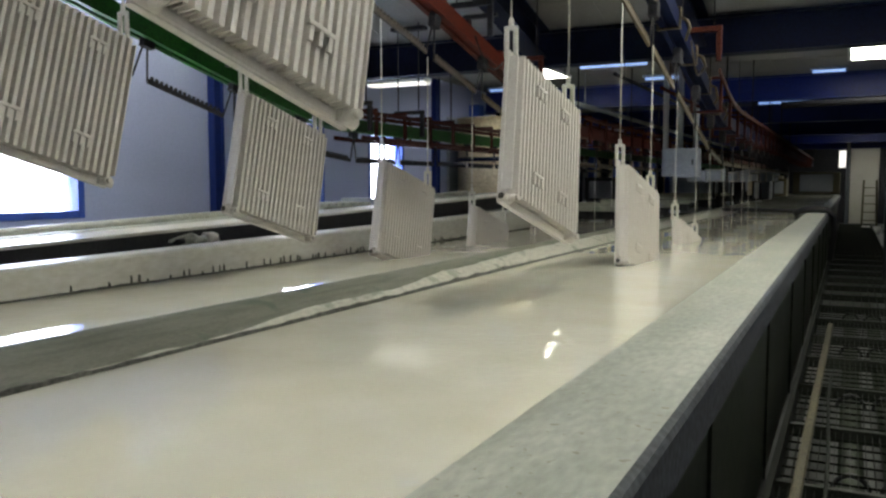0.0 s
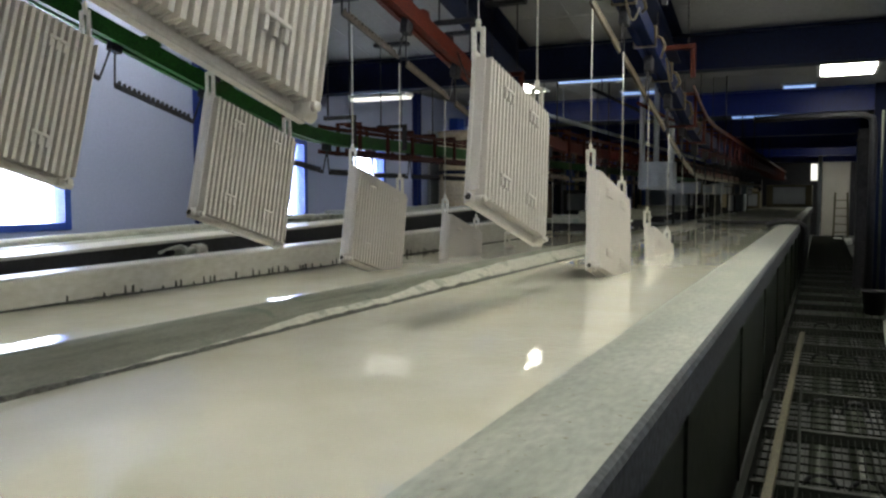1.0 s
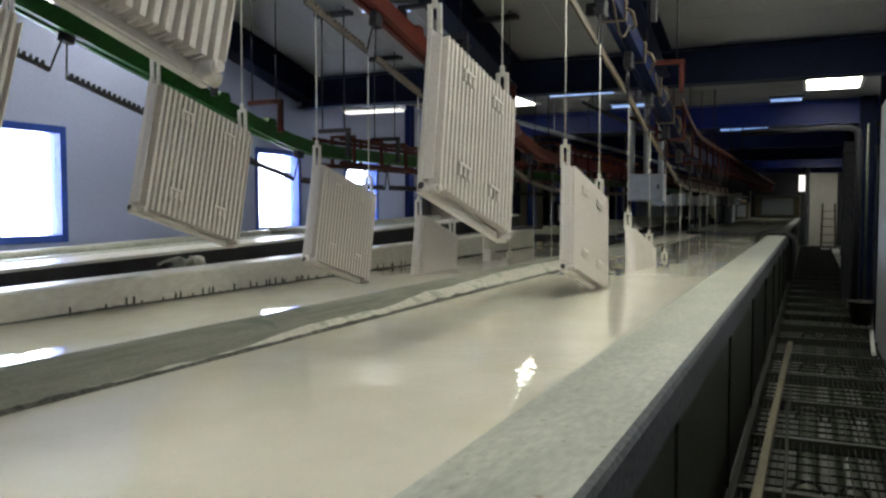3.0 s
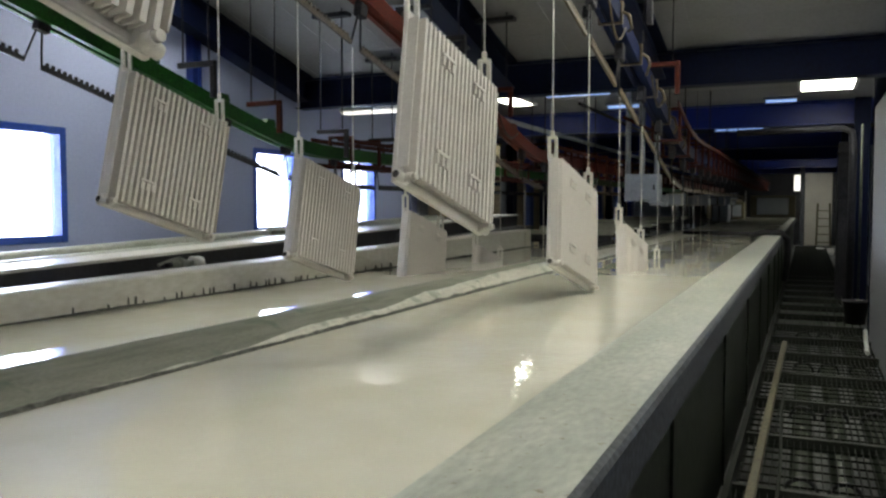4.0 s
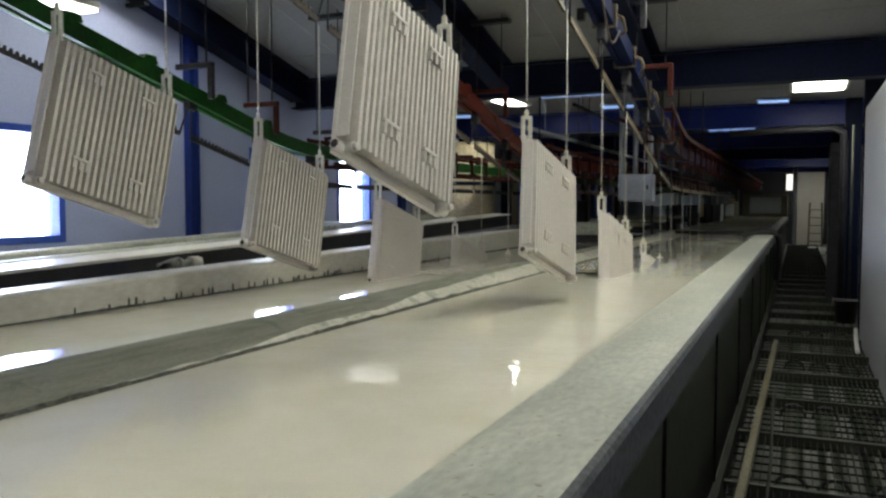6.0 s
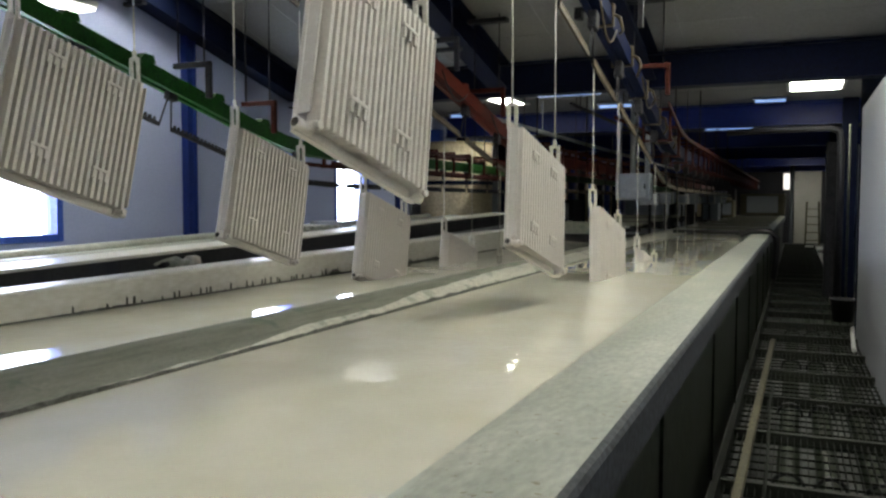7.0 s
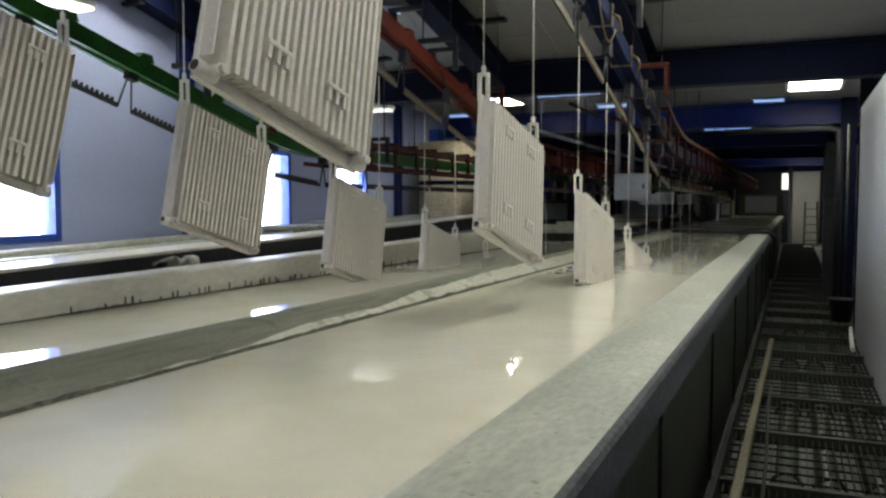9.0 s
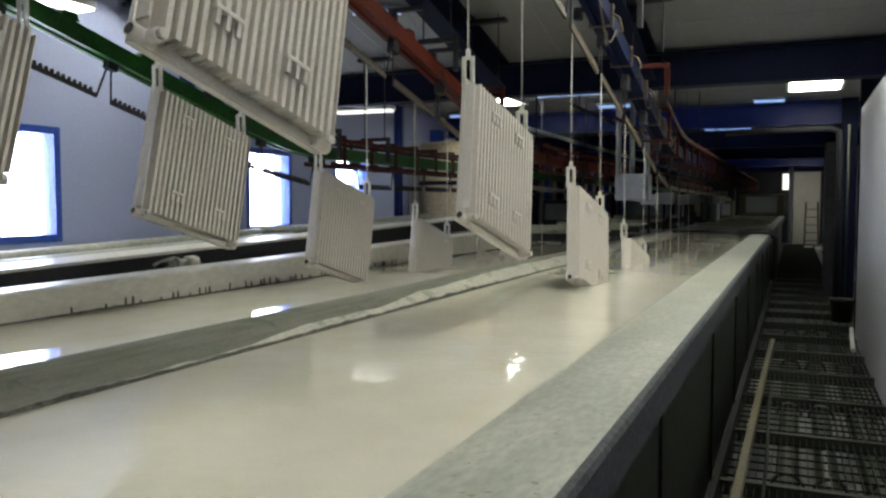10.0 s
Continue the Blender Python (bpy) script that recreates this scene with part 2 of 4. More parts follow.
def west_wall():
    bm = bmesh.new()
    t = 0.25
    # the first three openings are unseen, added to let in more daylight
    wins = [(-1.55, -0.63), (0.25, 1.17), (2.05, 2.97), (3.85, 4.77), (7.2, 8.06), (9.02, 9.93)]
    z0, z1 = DATUM - 0.31, DATUM + 0.62
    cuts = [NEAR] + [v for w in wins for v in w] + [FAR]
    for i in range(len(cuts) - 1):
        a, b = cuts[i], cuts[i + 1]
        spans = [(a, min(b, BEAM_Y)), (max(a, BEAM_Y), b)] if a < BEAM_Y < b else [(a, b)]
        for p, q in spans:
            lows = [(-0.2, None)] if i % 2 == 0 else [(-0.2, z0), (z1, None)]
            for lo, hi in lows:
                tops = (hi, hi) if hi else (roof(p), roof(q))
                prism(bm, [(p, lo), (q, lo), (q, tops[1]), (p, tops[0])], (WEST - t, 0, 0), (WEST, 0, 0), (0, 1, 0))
    setting("wall_west", bm, WALL, "white painted plaster wall, daylight's blue put into its colour", "wall")
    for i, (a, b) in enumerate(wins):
        w = thing(f"window_{i + 1}", "blue-framed window, overexposed daylight behind the pane; nearest three unseen, added for light", "window")
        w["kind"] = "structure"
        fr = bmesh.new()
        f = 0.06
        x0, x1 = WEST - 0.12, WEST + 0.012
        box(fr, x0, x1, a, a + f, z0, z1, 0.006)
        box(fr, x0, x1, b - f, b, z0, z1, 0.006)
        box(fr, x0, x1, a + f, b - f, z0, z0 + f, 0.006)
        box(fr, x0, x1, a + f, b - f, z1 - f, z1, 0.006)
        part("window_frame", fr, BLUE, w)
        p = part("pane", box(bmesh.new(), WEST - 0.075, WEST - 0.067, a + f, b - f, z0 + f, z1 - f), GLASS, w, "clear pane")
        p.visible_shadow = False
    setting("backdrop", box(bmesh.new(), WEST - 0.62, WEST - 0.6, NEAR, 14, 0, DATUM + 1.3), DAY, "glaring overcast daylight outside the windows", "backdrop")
    # wall seam
    setting("trim", box(bmesh.new(), WEST, WEST + 0.003, 4.85, 6.17, DATUM + 0.56, DATUM + 0.567), WALL, "thin joint strip across the white wall", "trim")


def shell():
    bm = bmesh.new()
    prism(bm, [(NEAR, -0.2), (BEAM_Y, -0.2), (BEAM_Y, roof(BEAM_Y)), (NEAR, roof(NEAR))], (EAST + 0.5, 0, 0), (EAST + 0.75, 0, 0), (0, 1, 0))
    prism(bm, [(BEAM_Y, -0.2), (FAR, -0.2), (FAR, FLAT), (BEAM_Y, FLAT)], (EAST + 0.5, 0, 0), (EAST + 0.75, 0, 0), (0, 1, 0))
    setting("wall_east", bm, WHITE, "plain white outer wall behind the low partition", "wall")
    bm = box(bmesh.new(), EAST, EAST + 0.12, NEAR, 9.4, -0.2, DATUM + 0.99, 0.006)
    setting("wall_partition", bm, WHITE, "low white partition wall along the walkway", "wall")
    bm = bmesh.new()
    box(bm, WEST - 0.25, EAST + 0.75, NEAR - 0.25, NEAR, -0.2, roof(NEAR))
    setting("wall_near", bm, WALL, "plain white end wall with the daylight tint in its colour", "wall")
    bm = bmesh.new()
    box(bm, WEST - 0.25, -0.05, FAR, FAR + 0.25, -0.2, FLAT)
    box(bm, 0.9, 1.9, FAR, FAR + 0.25, -0.2, FLAT)
    box(bm, -0.05, 0.9, FAR, FAR + 0.25, DATUM + 1.38, FLAT)
    setting("wall_far", bm, IRON, "dark far end wall with a pale doorway", "wall")
    bm = bmesh.new()
    box(bm, -0.05, 0.9, FAR + 0.1, FAR + 0.16, -0.2, DATUM + 1.38)
    setting("door_1", bm, DOOR, "pale beige sectional door at the hall end", "door")
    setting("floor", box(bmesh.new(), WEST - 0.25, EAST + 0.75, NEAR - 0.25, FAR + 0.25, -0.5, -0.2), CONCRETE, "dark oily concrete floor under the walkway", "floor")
    bm = bmesh.new()
    prism(bm, [(NEAR, roof(NEAR)), (BEAM_Y, FLAT), (FAR, FLAT), (FAR, FLAT + 0.2), (BEAM_Y, FLAT + 0.2), (NEAR, roof(NEAR) + 0.2)], (WEST - 0.25, 0, 0), (EAST + 0.75, 0, 0), (0, 1, 0))
    # panel joints
    for k in range(12):
        x = WEST + 0.3 + k * 0.6
        prism(bm, [(NEAR, roof(NEAR) - 0.004), (BEAM_Y, FLAT - 0.004), (BEAM_Y, FLAT + 0.01), (NEAR, roof(NEAR) + 0.01)], (x, 0, 0), (x + 0.012, 0, 0), (0, 1, 0))
        box(bm, x, x + 0.012, BEAM_Y, FAR, FLAT - 0.004, FLAT + 0.01)
    for k in range(9):
        y = BEAM_Y - 1.2 * k - 0.6
        box(bm, WEST, EAST, y, y + 0.012, roof(y) - 0.005, roof(y) + 0.01)
    for k in range(20):
        y = BEAM_Y + 1.2 * k + 0.6
        box(bm, WEST, EAST, y, y + 0.012, FLAT - 0.004, FLAT + 0.01)
    setting("ceiling", bm, CEIL, "pale grey panelled ceiling, sloping over the near bay", "ceiling")


def steel_beam(name, label, group, w, h, p0, p1, side, material):
    """Welded I-beam: a web between two flanges, with stiffener plates."""
    t = thing(name, label, "beam", group)
    p0, p1 = Vector(p0), Vector(p1)
    d = (p1 - p0).normalized()
    up = Vector(side).cross(d).normalized()
    if up.z < 0:
        up = -up
    f = 0.016
    part("web", prism(bmesh.new(), [(-0.006, -h / 2 + f), (0.006, -h / 2 + f), (0.006, h / 2 - f), (-0.006, h / 2 - f)], p0, p1, side, up), material, t)
    for k in (-1, 1):
        c = up * k * (h / 2 - f / 2)
        part("flange", prism(bmesh.new(), [(-w / 2, -f / 2), (w / 2, -f / 2), (w / 2, f / 2), (-w / 2, f / 2)], p0 + c, p1 + c, side, up), material, t)
    return t


def beams():
    for k in range(6):
        y = BEAM_Y + 4.6 * k
        steel_beam("cross_beam", "navy-painted steel cross beam under the ceiling", "cross beams", 0.2, 0.34, (WEST, y, FLAT - 0.18), (EAST + 0.5, y, FLAT - 0.18), (0, 1, 0), NAVY if k == 0 else BEAMLIT)
    for x in (-5.36, -2.86, -1.35):
        y0, y1 = NEAR + 0.05, BEAM_Y - 0.12
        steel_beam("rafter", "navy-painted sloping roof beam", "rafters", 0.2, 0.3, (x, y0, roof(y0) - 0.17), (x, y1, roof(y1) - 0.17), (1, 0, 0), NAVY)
    for x, y in ((WEST + 0.045, 6.245), (WEST + 0.045, 10.8), (EAST + 0.06, BEAM_Y + 4.45), (EAST + 0.06, BEAM_Y + 9.0), (EAST + 0.10, 9.55)):
        bm = prism(bmesh.new(), i_profile(*((0.08, 0.13) if x < 0 else (0.2, 0.2))), (x, y, -0.2), (x, y, roof(y) - 0.01), (1, 0, 0), (0, 1, 0))
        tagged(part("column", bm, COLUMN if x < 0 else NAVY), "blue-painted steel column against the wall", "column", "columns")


def ceiling_lamp(x, y, w, d):
    a = thing("ceiling_light", "lit square ceiling light with a white frame; some unseen, added as fill", "ceiling light", "ceiling lights", (x, y, roof(y)))
    a.rotation_euler = (-math.atan(SLOPE) if y < BEAM_Y else 0, 0, 0)
    fr = bmesh.new()
    for s in (-1, 1):
        box(fr, s * w / 2 - 0.02, s * w / 2 + 0.02, -d / 2 - 0.02, d / 2 + 0.02, -0.03, -0.002)
        box(fr, -w / 2 + 0.02, w / 2 - 0.02, s * d / 2 - 0.02, s * d / 2 + 0.02, -0.03, -0.002)
    part("frame", fr, PLASTIC, a)
    part("diffuser", box(bmesh.new(), -w / 2 + 0.02, w / 2 - 0.02, -d / 2 + 0.02, d / 2 - 0.02, -0.022, -0.006), LAMP, a, "bright diffuser")


def hung_lamp(x, y, z, diffuser, turn=0.0):
    t = thing("hanging_light", "long white ceiling light hung below the beam", "ceiling light", "ceiling lights", (x, y, z))
    t.rotation_euler = (0, 0, turn)
    part("tray", box(bmesh.new(), -0.4, 0.4, -0.1, 0.1, 0.012, 0.06, 0.01), PLASTIC, t)
    part("diffuser", box(bmesh.new(), -0.38, 0.38, -0.085, 0.085, -0.01, 0.011, 0.004), diffuser, t, "glowing diffuser")
    for k in (-0.3, 0.3):
        part("suspension", tube(bmesh.new(), (k, 0, 0.061), (k, 0, roof(y) - z), 0.005, 6), IRON, t)


west_wall()
shell()
beams()
LAMPS = [(0.2, 10.9), (-3.8, 10.85), (0.2, 24.5), (0.4, 32.0)]
# the last five are unseen, added to brighten rim, bath and radiators
LAMPS += [(-4.95, 5.3), (-0.7, -0.6), (-0.25, 6.3), (-0.25, 5.0), (-0.25, 3.6), (-0.25, 1.4)]
for lx, ly in LAMPS:
    ceiling_lamp(lx, ly, 0.36 if lx == -3.8 else 0.62, 1.0)
hung_lamp(-4.9, 8.75, DATUM + 1.13, DIMLAMP)
hung_lamp(-4.70, 3.95, DATUM + 1.385, MIDLAMP, math.pi / 2)


# ---- tank ----
LIQ = DATUM - 0.5
TOP = DATUM - 0.45
START, END = -2.6, 31.0


def tank():
    setting("paint_bath", prism(bmesh.new(), [(-1.9, -0.02), (-0.4, -0.02), (-0.4, 0), (-1.9, 0)], (0, START, LIQ), (0, END, LIQ)), LIQUID, "glossy cream liquid paint filling the dip tank", "liquid")
    setting("paint_bath_far", prism(bmesh.new(), [(-3.6, -0.02), (-2.0, -0.02), (-2.0, 0), (-3.6, 0)], (0, START, LIQ - 0.025), (0, END, LIQ - 0.025)), LIQUID, "glossy cream liquid paint in the second bath", "liquid")
    t = thing("dip_tank", "long galvanised dip tank brimful of cream paint", "tank")
    # broad rim beside the walkway, a folded channel with a rounded outer edge
    lip = [(-0.575, -0.075), (-0.575, -0.012), (-0.565, 0), (-0.325, 0), (-0.312, -0.008), (-0.308, -0.02), (-0.308, -0.105), (-0.322, -0.105), (-0.322, -0.07)]
    bm = bmesh.new()
    n = 90
    rings = []
    for i in range(n + 1):
        y = START + (END - START) * i / n
        rings.append([bm.verts.new((a + (0.006 * noise.noise((0, y * 3, 1)) if a < -0.5 else 0.002 * noise.noise((4, y * 2, 1))), y, TOP + b + 0.002 * noise.noise((8, y * 2, 0)))) for a, b in lip])
    for r0, r1 in zip(rings, rings[1:]):
        for j in range(len(lip)):
            bm.faces.new((r0[j], r0[(j + 1) % len(lip)], r1[(j + 1) % len(lip)], r1[j]))
    part("rim", bm, GALV, t, "worn galvanised rim with paint smears")
    # dark blue-grey strip over the rim's outer edge and face
    part("rim_skirt", prism(bmesh.new(), [(-0.323, 0.0045), (-0.311, -0.002), (-0.3045, -0.014), (-0.302, -0.103), (-0.3075, -0.106), (-0.309, -0.022), (-0.322, -0.004)], (0, START, TOP), (0, END, TOP)), SKIRT, t, "dark blue-grey rim skirt")
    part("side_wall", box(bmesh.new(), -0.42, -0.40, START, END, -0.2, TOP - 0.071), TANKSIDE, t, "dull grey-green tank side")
    y = 0.84
    while y < 24:
        part("stiffener", box(bmesh.new(), -0.40, -0.388, y, y + 0.014, -0.2, TOP - 0.072), PIPEGREY, t)
        y += 1.9
    # hump between the two baths
    def swell(a, out=0.0):
        """A point of the hump's steep-shouldered outline."""
        c, s = math.cos(a), math.sin(a)
        return -1.885 + (0.205 + out) * c, -0.055 + (0.117 + out) * s

    hump = [(-1.685, -0.2)] + [swell(math.pi * i / 22) for i in range(23)] + [(-2.085, -0.2)]
    part("partition", prism(bmesh.new(), hump, (0, START, LIQ), (0, END, LIQ), smooth=True), GALV_DARK, t, "rounded galvanised partition stained with paint")
    # paint that has run down the hump's near face, thicker towards the dipping end
    bm = bmesh.new()
    rows = []
    for i in range(520):
        y = 0.4 + i * 0.05
        grow = max(0.0, min(1.0, (y - 2.0) / 3.0))
        top = 0.2 + 0.85 * grow + 0.20 * noise.noise((y * 1.7, 0, 5)) + 0.10 * noise.noise((y * 6, 2, 5))
        top = max(0.12, min(1.25, top))
        arc = [0.42 + max(0.05, top * 0.8) * k / 5 for k in range(6)]
        pts = [swell(a, 0.0025 if k < 5 else -0.0005) for k, a in enumerate(arc)]
        rows.append([bm.verts.new((px, y, LIQ + pz)) for px, pz in pts])
    for r0, r1 in zip(rows, rows[1:]):
        for j in range(5):
            bm.faces.new((r0[j], r0[j + 1], r1[j + 1], r1[j])).smooth = True
    part("paint_coat", bm, DRIED, t, "dried cream paint run down the partition")
    for x, z, amp, lab in ((-1.692, LIQ, 0.008, "dark crust along the paint line"), (-3.122, LIQ - 0.025, 0.008, "dark crust along the paint line")):
        bm = bmesh.new()
        rows = []
        for i in range(700):
            y = START + i * 0.02
            hgt = 0.008 + amp * max(0, noise.noise((x, y * 2.2, 0)) + 0.6 * noise.noise((x, y * 17, 3)) + 0.1)
            if x > -3:
                hgt += 0.012 * max(0, 1 - abs(y - 4.0) / 1.6) * max(0, 0.6 + noise.noise((3, y * 9, 1)))
            rows.append([bm.verts.new(p) for p in ((x, y, z - 0.004), (x + 0.008, y, z + 0.001), (x + 0.005, y, z + hgt), (x, y, z + hgt + 0.001))])
        for r0, r1 in zip(rows, rows[1:]):
            for j in range(3):
                bm.faces.new((r0[j], r0[j + 1], r1[j + 1], r1[j]))
        part("crust", bm, CRUST, t, lab)
    # dried runs of paint on the far wall, one above the other's gaps
    rng = random.Random(5)
    bm = bmesh.new()
    for i in range(75):
        y = 2.7 + 4.3 * rng.random() ** 0.8
        tall, half = rng.uniform(0.012, 0.045) * (0.6 if y > 6.5 else 1), rng.uniform(0.003, 0.008)
        low = LIQ - 0.026
        prism(bm, [(y - half, low), (y + half, low), (y + half * 0.7, low + tall), (y - half * 0.3, low + tall * 1.15)], (-3.1205, 0, 0), (-3.1145, 0, 0), (0, 1, 0))
    tagged(part("paint_run", bm, CRUST, t), "dark dried runs above the paint line", kind="stuff")
    part("far_wall", prism(bmesh.new(), [(-3.17, -0.37), (-3.12, -0.37), (-3.12, 0.060), (-3.132, 0.072), (-3.2, 0.072), (-3.66, 0.030), (-3.66, 0.012), (-3.17, 0.05)], (0, START, LIQ - 0.012), (0, 9.6, LIQ + 0.12)), COATED, t, "paint-coated inner wall with a broad flange")


tank()


def side_trough():
    """Gently rising drip trough between the second bath and the window wall."""
    t = thing("drip_trough", "steel trough beside the dip tank with a black channel", "trough")
    a, b = (0, START, LIQ - 0.15), (0, 11.5, LIQ + 0.21)
    part("channel", prism(bmesh.new(), [(-3.69, -0.6), (-3.69, -0.02), (-3.95, -0.02), (-3.95, 0.125), (-3.97, 0.125), (-3.97, -0.6)], a, b), RUBBER, t, "black rubber-lined channel")
    part("flange", prism(bmesh.new(), [(-3.955, 0.126), (-4.25, 0.132), (-4.25, 0.15), (-3.94, 0.146), (-3.94, 0.126)], a, b), COATED, t, "bright paint-coated flange")
    part("bed", prism(bmesh.new(), [(-4.25, -0.6), (-4.25, 0.13), (-4.62, 0.115), (-4.64, 0.13), (-4.70, 0.13), (-4.72, 0.11), (-5.2, 0.09), (-5.2, -0.6)], a, b), GALV, t)
    part("back_rail", prism(bmesh.new(), [(x - 5.1, z + 0.105) for x, z in ring(0.045, 12)], a, b, smooth=True), GALV, t)


side_trough()


# ---- conveyor rails ----
def rail(x, height, name, material, label, gap=0.36, y0=-2.5, y1=30.0, w=0.06):
    t = thing(name, label, "conveyor rail", "conveyor rails")
    ys = [y0 + (y1 - y0) * i / 130 for i in range(131)]
    pts = [(x, y, height(y) + gap) for y in ys]
    part("track", sweep(bmesh.new(), pts, [(-w, -w), (-w * 0.35, -w), (-w * 0.35, -w * 0.7), (w * 0.35, -w * 0.7), (w * 0.35, -w), (w, -w), (w, w * 0.9), (w * 0.8, w), (-w * 0.8, w), (-w, w * 0.9)]), material, t)
    y = 8.6
    while y < y1 - 0.5:
        z = height(y) + gap
        bm = bmesh.new()
        box(bm, x - w - 0.03, x + w + 0.03, y - 0.04, y + 0.04, z + w, z + w + 0.03)
        top = roof(y) - 0.02
        tube(bm, (x - w - 0.015, y, z + w + 0.02), (x - w - 0.015, y, top), 0.005, 6)
        tube(bm, (x + w + 0.015, y, z + w + 0.02), (x + w + 0.015, y, top), 0.008, 6)
        part("hanger_bracket", bm, IRON, t)
        y += 2.3
    return t


rail(*LANES["a"], "conveyor_rail", RAILBLUE, "blue-painted overhead conveyor rail climbing from the tank", gap=0.40, w=0.064)
rail(*LANES["b"], "conveyor_rail", RAILRED, "red-oxide overhead conveyor rail climbing from the tank", gap=0.35)
rail(*LANES["c"], "conveyor_rail", RAILGREEN, "green-painted overhead conveyor rail climbing from the tank", gap=0.31, w=0.06)


# ---- load bars ----
BAR = 0.8325


def load_bar(material):
    """Toothed bar between two trolleys; local y runs along it, origin at its near end, on the bar's top."""
    t = thing("load_bar", "toothed iron load bar hung from the conveyor chain", "load bar", "load bars")
    bm = bmesh.new()
    box(bm, -0.008, 0.008, 0.05, BAR - 0.05, -0.03, 0.0)
    for i in range(16):
        y = 0.07 + i * 0.043
        prism(bm, [(y, 0), (y + 0.026, 0), (y + 0.02, 0.024), (y + 0.006, 0.024)], (-0.007, 0, 0), (0.007, 0, 0), (0, 1, 0))
    part("bar", bm, material, t)
    part("rod", tube(bmesh.new(), (0, 0.05, -0.02), (0, 0.0, 0.23), 0.007, 6), IRON, t)
    part("rod", tube(bmesh.new(), (0, BAR - 0.05, -0.02), (0, BAR - 0.0, 0.23), 0.007, 6), IRON, t)
    bm = box(bmesh.new(), -0.03, 0.03, -0.045, 0.045, 0.19, 0.31, 0.008)
    part("trolley", bm, IRON, t)
    return t


# ---- radiators ----
SIZES = {"a": (0.60, 0.61, 19), "b": (0.66, 0.625, 19)}     # width, height, ribs


DEEP = 0.046


def radiator(WIDE, TALL, ribs):
    """Panel with a corrugated convector on its +x side; origin at the near top corner, local y along it."""
    t = thing("radiator", "cream-primed steel panel radiator dripping wet paint", "radiator", "radiators on the conveyor")
    bm = bmesh.new()
    edge = [(-0.022, 0.004), (-0.022, WIDE - 0.004), (-0.018, WIDE), (-0.006, WIDE), (-0.002, WIDE - 0.004), (-0.002, 0.004), (-0.006, 0), (-0.018, 0)]
    prism(bm, edge, (0, 0, -TALL), (0, 0, 0), (1, 0, 0), (0, 1, 0))
    part("panel", bm, RADIATOR, t)
    for z in (-0.018, -TALL + 0.016):
        bm = prism(bmesh.new(), [(-0.026, -0.008), (-0.020, -0.014), (-0.004, -0.014), (0.001, -0.008), (0.001, 0.008), (-0.004, 0.014), (-0.020, 0.014), (-0.026, 0.008)], (0, 0.01, z), (0, WIDE - 0.01, z))
        part("header_channel", bm, RADIATOR, t)
    bm = bmesh.new()
    n, y0, d = ribs, 0.03, DEEP
    pitch = (WIDE - 0.05) / n
    zs = (-TALL + 0.028, -0.020)
    prof, inner = [], []
    wall = 0.0045
    for i in range(n):
        y = y0 + i * pitch
        prof += [(0.002, y), (0.002, y + pitch * 0.12), (d, y + pitch * 0.22), (d, y + pitch * 0.68), (0.002, y + pitch * 0.78)]
        inner += [(-0.001, y), (-0.001, y + pitch * 0.12 + wall), (d - wall, y + pitch * 0.22 + wall), (d - wall, y + pitch * 0.68 - wall), (-0.001, y + pitch * 0.78 - wall)]
    prof.append((0.002, y0 + n * pitch))
    inner.append((-0.001, y0 + n * pitch))
    front = [[bm.verts.new((x, y, z)) for x, y in prof] for z in zs]
    back = [[bm.verts.new((x, y, z)) for x, y in inner] for z in zs]
    for i in range(len(prof) - 1):
        bm.faces.new((front[0][i], front[0][i + 1], front[1][i + 1], front[1][i]))
        bm.faces.new((back[0][i], back[1][i], back[1][i + 1], back[0][i + 1]))
        for k in (0, 1):
            bm.faces.new((front[k][i], back[k][i], back[k][i + 1], front[k][i + 1]))
    part("convector", bm, RADIATOR, t, "ribbed convector sheet")
    for y in (0.003, WIDE - 0.003):
        part("side_strip", box(bmesh.new(), -0.0015, DEEP - 0.008, y - 0.0025, y + 0.0025, -TALL + 0.045, -0.03, 0.001), RADIATOR, t)
    for y in (0.15, WIDE - 0.22):
        for z in (-0.105, -TALL + 0.145):
            lug = bmesh.new()
            box(lug, d - 0.004, d + 0.011, y - 0.004, y + 0.080, z + 0.002, z + 0.014, 0.002)
            for k in range(3):
                box(lug, d - 0.004, d + 0.009, y + 0.001 + k * 0.031, y + 0.013 + k * 0.031, z - 0.034, z + 0.003, 0.0015)
            part("hanging_lug", lug, RADIATOR, t)
    for y, s in ((0.0, 1), (WIDE, -1)):
        sock = bmesh.new()
        z = -TALL + 0.018
        tube(sock, (-0.01, y + s * 0.030, z), (DEEP - 0.004, y + s * 0.030, z), 0.0155, 16)
        tube(sock, (DEEP - 0.0039, y + s * 0.030, z), (DEEP + 0.010, y + s * 0.030, z), 0.0115, 16)
        tube(sock, (0.004, y - s * 0.012, z), (0.004, y + s * 0.05, z), 0.016, 16)
        k = part("pipe_socket", sock, RADIATOR, t)
        # near-black disc on the closed end paints the shade inside the bore
        part("bore", tube(bmesh.new(), (0.004, y - s * 0.0135, z), (0.004, y - s * 0.0121, z), 0.0125, 14), BORESHADE, k, "dark disc painting the shade inside the pipe bore")
    return t


